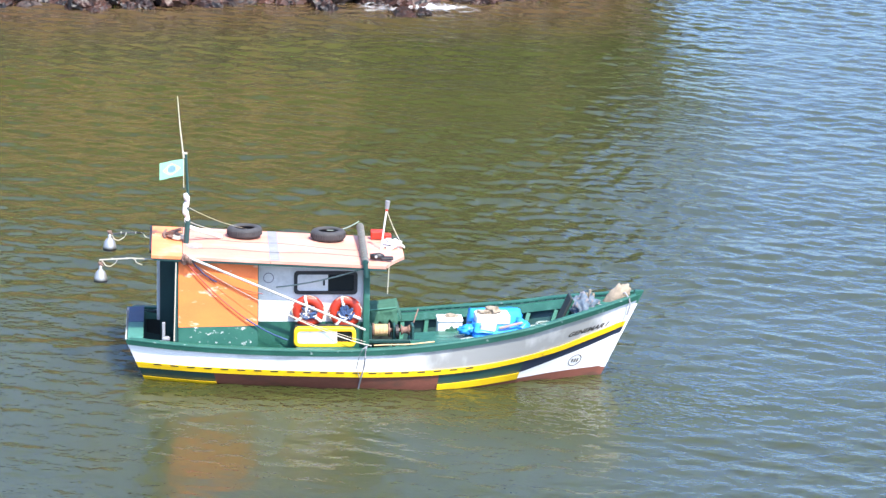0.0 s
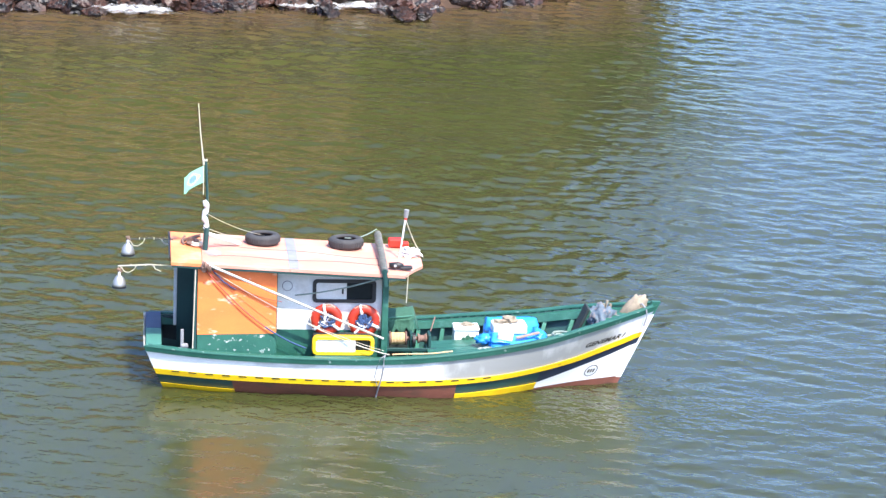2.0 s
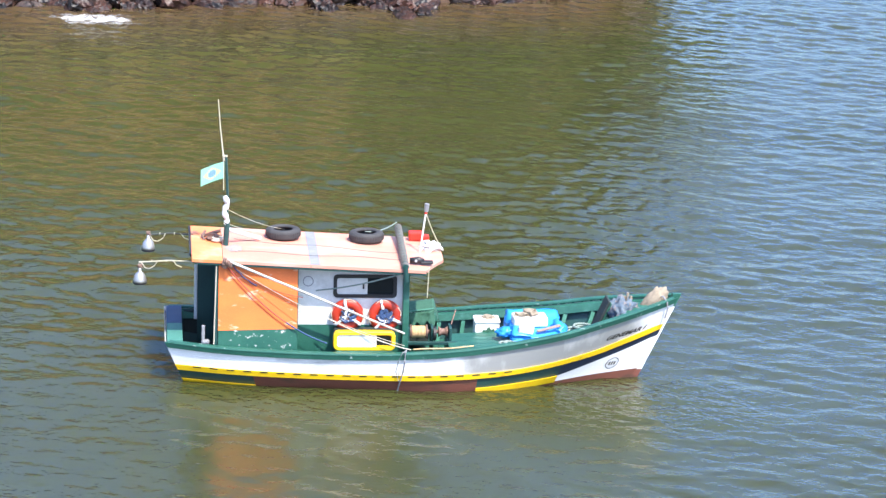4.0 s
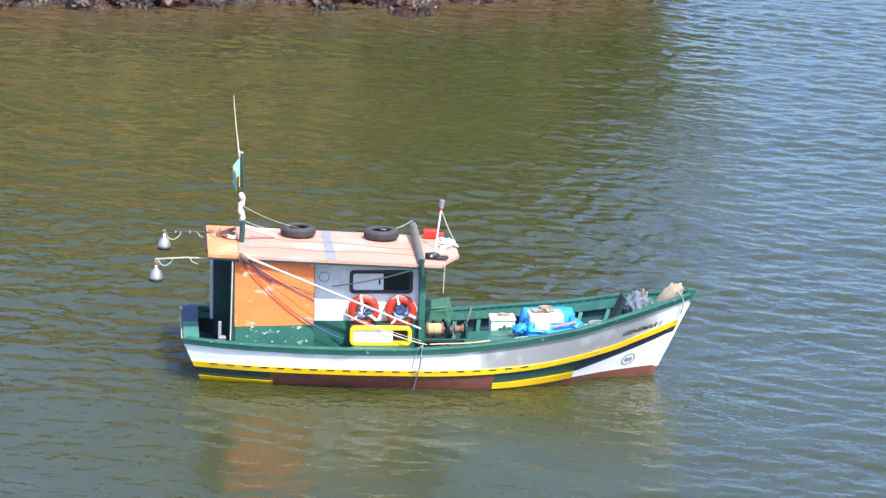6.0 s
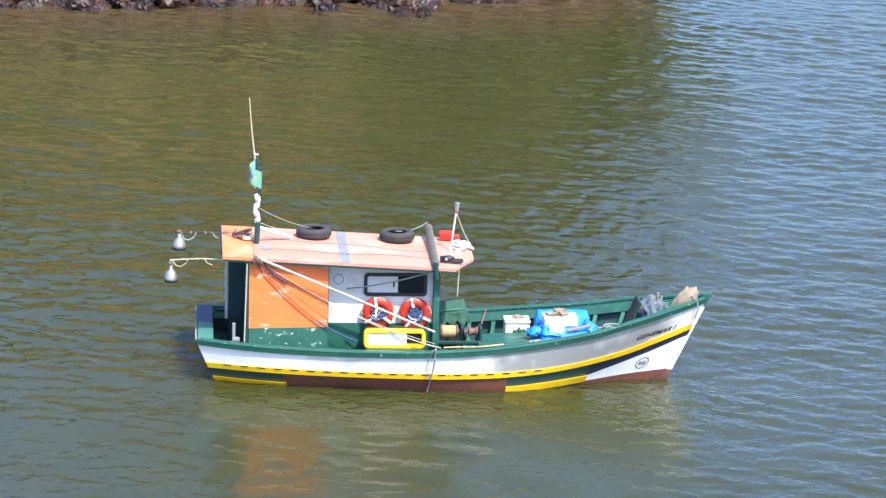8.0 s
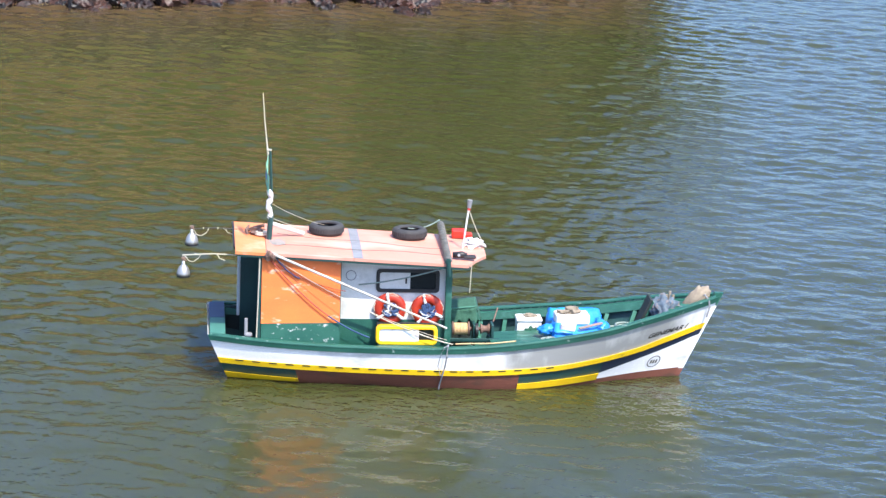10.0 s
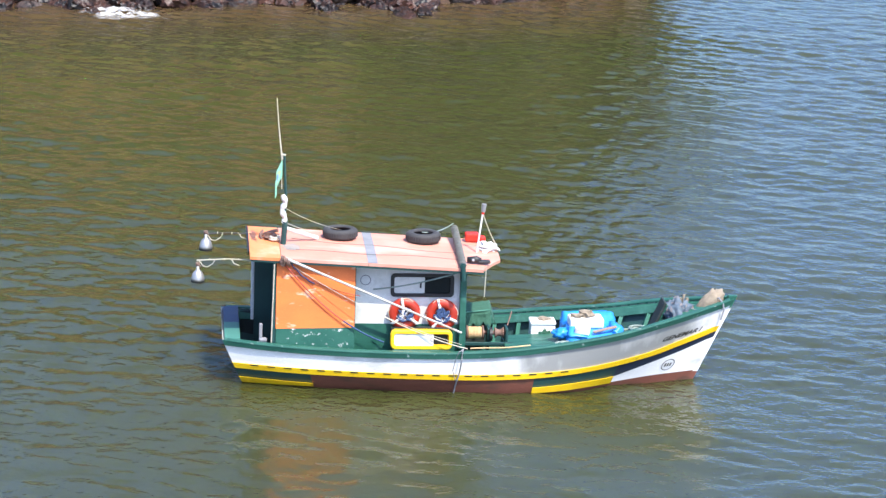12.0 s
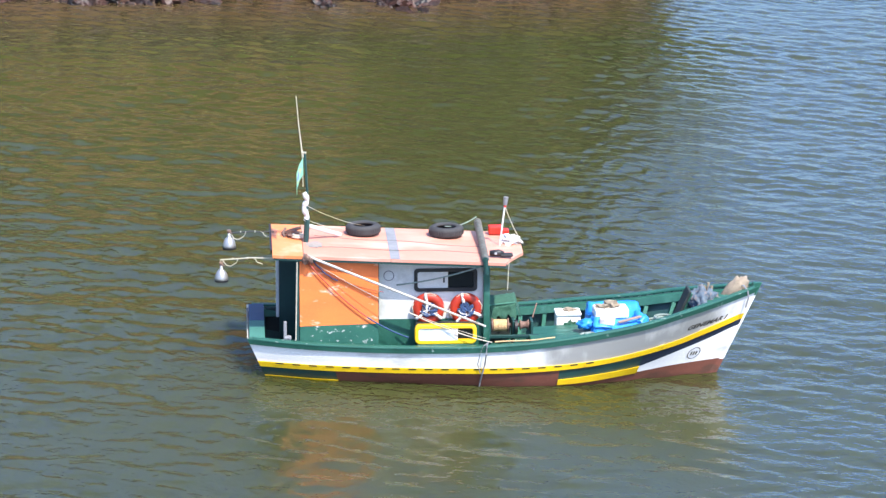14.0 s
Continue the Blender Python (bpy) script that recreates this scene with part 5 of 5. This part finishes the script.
    part("net_line", bm, TAPE, root)
    aboard(root)

    root = thing("sack", "beige net sack slumped over the bow", "sack", (4.11, 0.02, 1.10))
    bm = bmesh.new()
    made = bmesh.ops.create_icosphere(bm, subdivisions=4, radius=1.0)["verts"]
    for v in made:
        p = v.co.copy()
        k = 1 + 0.22 * noise.fractal(p * 2.5, 0.8, 2, 4)
        w = 0.5 + 0.5 * min(1, max(0, (p.x + 1) / 1.4))
        q = Vector((p.x * 0.38, p.y * 0.17 * w, p.z * 0.16 * w)) * k
        v.co = Vector((q.x * 0.72 - q.z * 0.5, q.y, q.z * 1.1 + 0.12 + 0.68 * q.x))
    part("bag", bm, SACK, root, smooth=True)
    bm = bmesh.new()
    tube(bm, [(0.12, 0, 0.26), (0.19, -0.02, 0.26), (0.23, -0.03, 0.20)], [0.05, 0.025, 0.04], 8)
    part("neck", bm, SACK, root)
    aboard(root)


# ---- put it together ----
sea = water()
headland()
shrubs()
tree()
boulders()
foams = [foam_patch("foam", 4.8, 2.2, 1), foam_patch("foam", 3.4, 2.4, 2), foam_patch("foam", 4.4, 1.5, 3), foam_patch("foam", 2.2, 1.4, 4)]
boat = make_boat()
strips = flag_strips(next(o for o in boat.children if o.name.startswith("mast")))
tyre()
lifebuoy(-1.27, 1.27, 8)
lifebuoy(-0.63, 1.26, -12)
roof_gear()
well_gear()

# seconds, way along the heading, set to port, heave, then yaw, trim and heel in degrees
SWAY = [
    (0.0, -1.108, 0.014, 0.010, -0.05, -0.66, -1.73),
    (0.5, -1.047, 0.019, -0.026, 0.29, -0.24, -3.04),
    (1.0, -0.988, 0.003, -0.060, 0.22, 0.02, -2.57),
    (1.5, -0.909, -0.033, -0.093, 0.57, 0.30, -1.92),
    (2.0, -0.818, -0.011, -0.129, 0.55, 0.13, -1.18),
    (2.5, -0.710, -0.012, -0.105, 0.98, -0.60, -1.45),
    (3.0, -0.605, 0.006, -0.068, 1.10, -0.90, -2.01),
    (3.5, -0.520, -0.003, -0.036, 0.74, -0.61, -1.53),
    (4.0, -0.452, 0.004, -0.007, 0.50, -0.26, 0.00),
    (6.5, -0.116, 0.007, 0.039, 0.47, -0.54, -2.02),
    (7.0, -0.073, 0.011, 0.010, 0.18, -0.11, -0.50),
    (7.5, 0.000, 0.001, -0.001, 0.01, 0.01, -0.07),
    (8.0, 0.082, 0.025, -0.001, -0.15, -0.26, -0.94),
    (10.5, 0.323, 0.029, 0.051, -0.18, 0.16, -1.89),
    (11.0, 0.370, 0.016, 0.027, -0.00, -0.13, -2.51),
    (11.5, 0.444, 0.035, 0.006, -0.17, -0.28, -1.64),
    (12.0, 0.535, 0.001, -0.011, 0.01, -0.07, -1.20),
    (12.5, 0.644, 0.038, -0.015, -0.06, -0.25, -0.94),
    (13.0, 0.771, 0.031, 0.018, -0.23, -0.62, -0.91),
    (13.5, 0.894, 0.048, 0.043, -0.63, -1.07, -1.11),
    (14.0, 0.996, 0.054, 0.111, -0.79, -1.66, -0.75),
]


def boat_pose(along, aside, heave, yaw, trim, heel):
    h = radians(4.9)
    x = 0.04 + along * math.cos(h) - aside * math.sin(h)
    y = -8.24 + along * math.sin(h) + aside * math.cos(h)
    list_to = look(EYE, TARGET, ROLL) @ look(EYE, TARGET, 2.0).inverted()      # she trims a degree by the stern
    return (list_to @ Matrix.Translation((x, y, heave)) @ Matrix.Rotation(radians(4.9 + yaw), 4, "Z")
            @ Matrix.Rotation(radians(trim), 4, "Y") @ Matrix.Rotation(radians(heel), 4, "X"))


# seconds, then in degrees the way of the hoist half and of the fly half (0 astern, 90 towards the viewer), flutter; fall of the fly in metres
FLAG = [(0.0, 5, 25, 12, 0.06), (0.5, 15, 35, 18, 0.15), (1.0, 35, 60, 25, 0.20), (1.5, 20, 55, 18, 0.25), (2.0, 20, 50, 22, 0.16), (2.5, 25, 58, 18, 0.25),
        (3.0, 35, 60, 15, 0.30), (3.5, 22, 50, 18, 0.20), (4.0, 8, 30, 14, 0.12), (5.2, 45, 80, 20, 0.22), (6.5, 48, 125, 18, 0.26), (7.0, 28, 158, 10, 0.14),
        (7.5, 30, 156, 10, 0.16), (8.0, 48, 158, 10, 0.16), (9.2, 70, 115, 20, 0.28), (10.5, 80, 98, 22, 0.30), (11.0, 82, 100, 22, 0.30), (11.5, 75, 95, 22, 0.30),
        (12.0, 60, 85, 20, 0.30), (12.5, 45, 78, 16, 0.30), (13.0, 55, 80, 16, 0.30), (13.5, 58, 78, 16, 0.28), (14.0, 62, 82, 16, 0.27)]


def motions():
    poses = [(t, boat_pose(*v)) for t, *v in SWAY]
    walk(boat, poses)
    for ob, place in CARGO:
        walk(ob, [(t, m @ place) for t, m in poses])
    for k, strip in enumerate(strips):
        rows = []
        for t, near, far, flutter, fall in FLAG:
            p = Vector((-3.395, -0.25, 3.80))
            for j in range(k + 1):
                u = j / (STRIPS - 1)
                a = radians(near + (far - near) * min(1, max(0, (u - 0.25) / 0.4)) + flutter * u * math.sin(j * 0.9 + t * 2))
                if j < k:
                    p += Vector((-math.cos(a) * STRIP_W, -math.sin(a) * STRIP_W, -fall / STRIPS))
            rows.append((t, Matrix.Translation(p) @ Matrix.Rotation(a, 4, "Z")))
        walk(strip, rows)
    # the ripples run with the wind, towards the viewer and a little to the west
    # and the swell lifts them with the boat
    walk(sea, [(t, pose(-0.157 * t, -0.5 * t, heave - 0.01)) for t, _, _, heave, *_ in SWAY])
    # surf runs along the rocks and sinks back
    def surf(ob, rows):
        walk(ob, [(t, pose(x, shore_y(x) + d, z + (0.045 if z > -0.06 else 0), 0, 0, 12)) for t, x, d, z in rows])
    surf(foams[0], [(0.0, -1.0, -0.2, 0.02), (1.5, -1.8, 0.1, 0.015), (2.5, -2.2, 0.3, -0.1), (3.5, -2.4, 0.4, -0.3), (14.0, -2.4, 0.4, -0.3)])
    surf(foams[1], [(0.0, -6.5, 0.8, -0.3), (0.8, -7.4, 0.2, 0.0), (1.5, -8.1, -0.2, 0.02), (3.0, -9.0, -1.2, 0.01), (4.2, -9.4, -1.5, -0.015), (6.0, -9.4, -0.8, -0.3), (9.5, -7.4, 0.8, -0.25), (10.4, -8.0, 0.3, 0.01), (11.0, -8.3, -0.1, 0.015), (12.3, -8.8, -0.5, -0.1), (14.0, -8.8, 0.0, -0.3)])
    surf(foams[2], [(0.0, -2.5, 0.7, -0.2), (1.2, -3.0, 0.0, 0.01), (2.2, -3.4, -0.2, 0.005), (3.4, -3.8, -0.1, -0.15), (9.5, -4.4, 0.4, -0.25), (10.4, -4.2, 0.0, 0.02), (11.4, -4.6, 0.0, -0.015), (12.5, -4.6, 0.4, -0.25), (14.0, -4.6, 0.5, -0.3)])
    surf(foams[3], [(0.0, -7.0, 0.7, -0.25), (4.5, -7.2, 0.5, -0.25), (6.3, -7.0, -0.2, -0.075), (7.5, -7.4, -0.4, -0.085), (8.5, -7.5, 0.0, -0.25), (11.2, -9.4, 0.3, -0.25), (12.2, -9.0, -0.1, 0.0), (13.2, -8.4, -0.3, 0.0), (14.0, -8.0, -0.2, -0.03)])


motions()
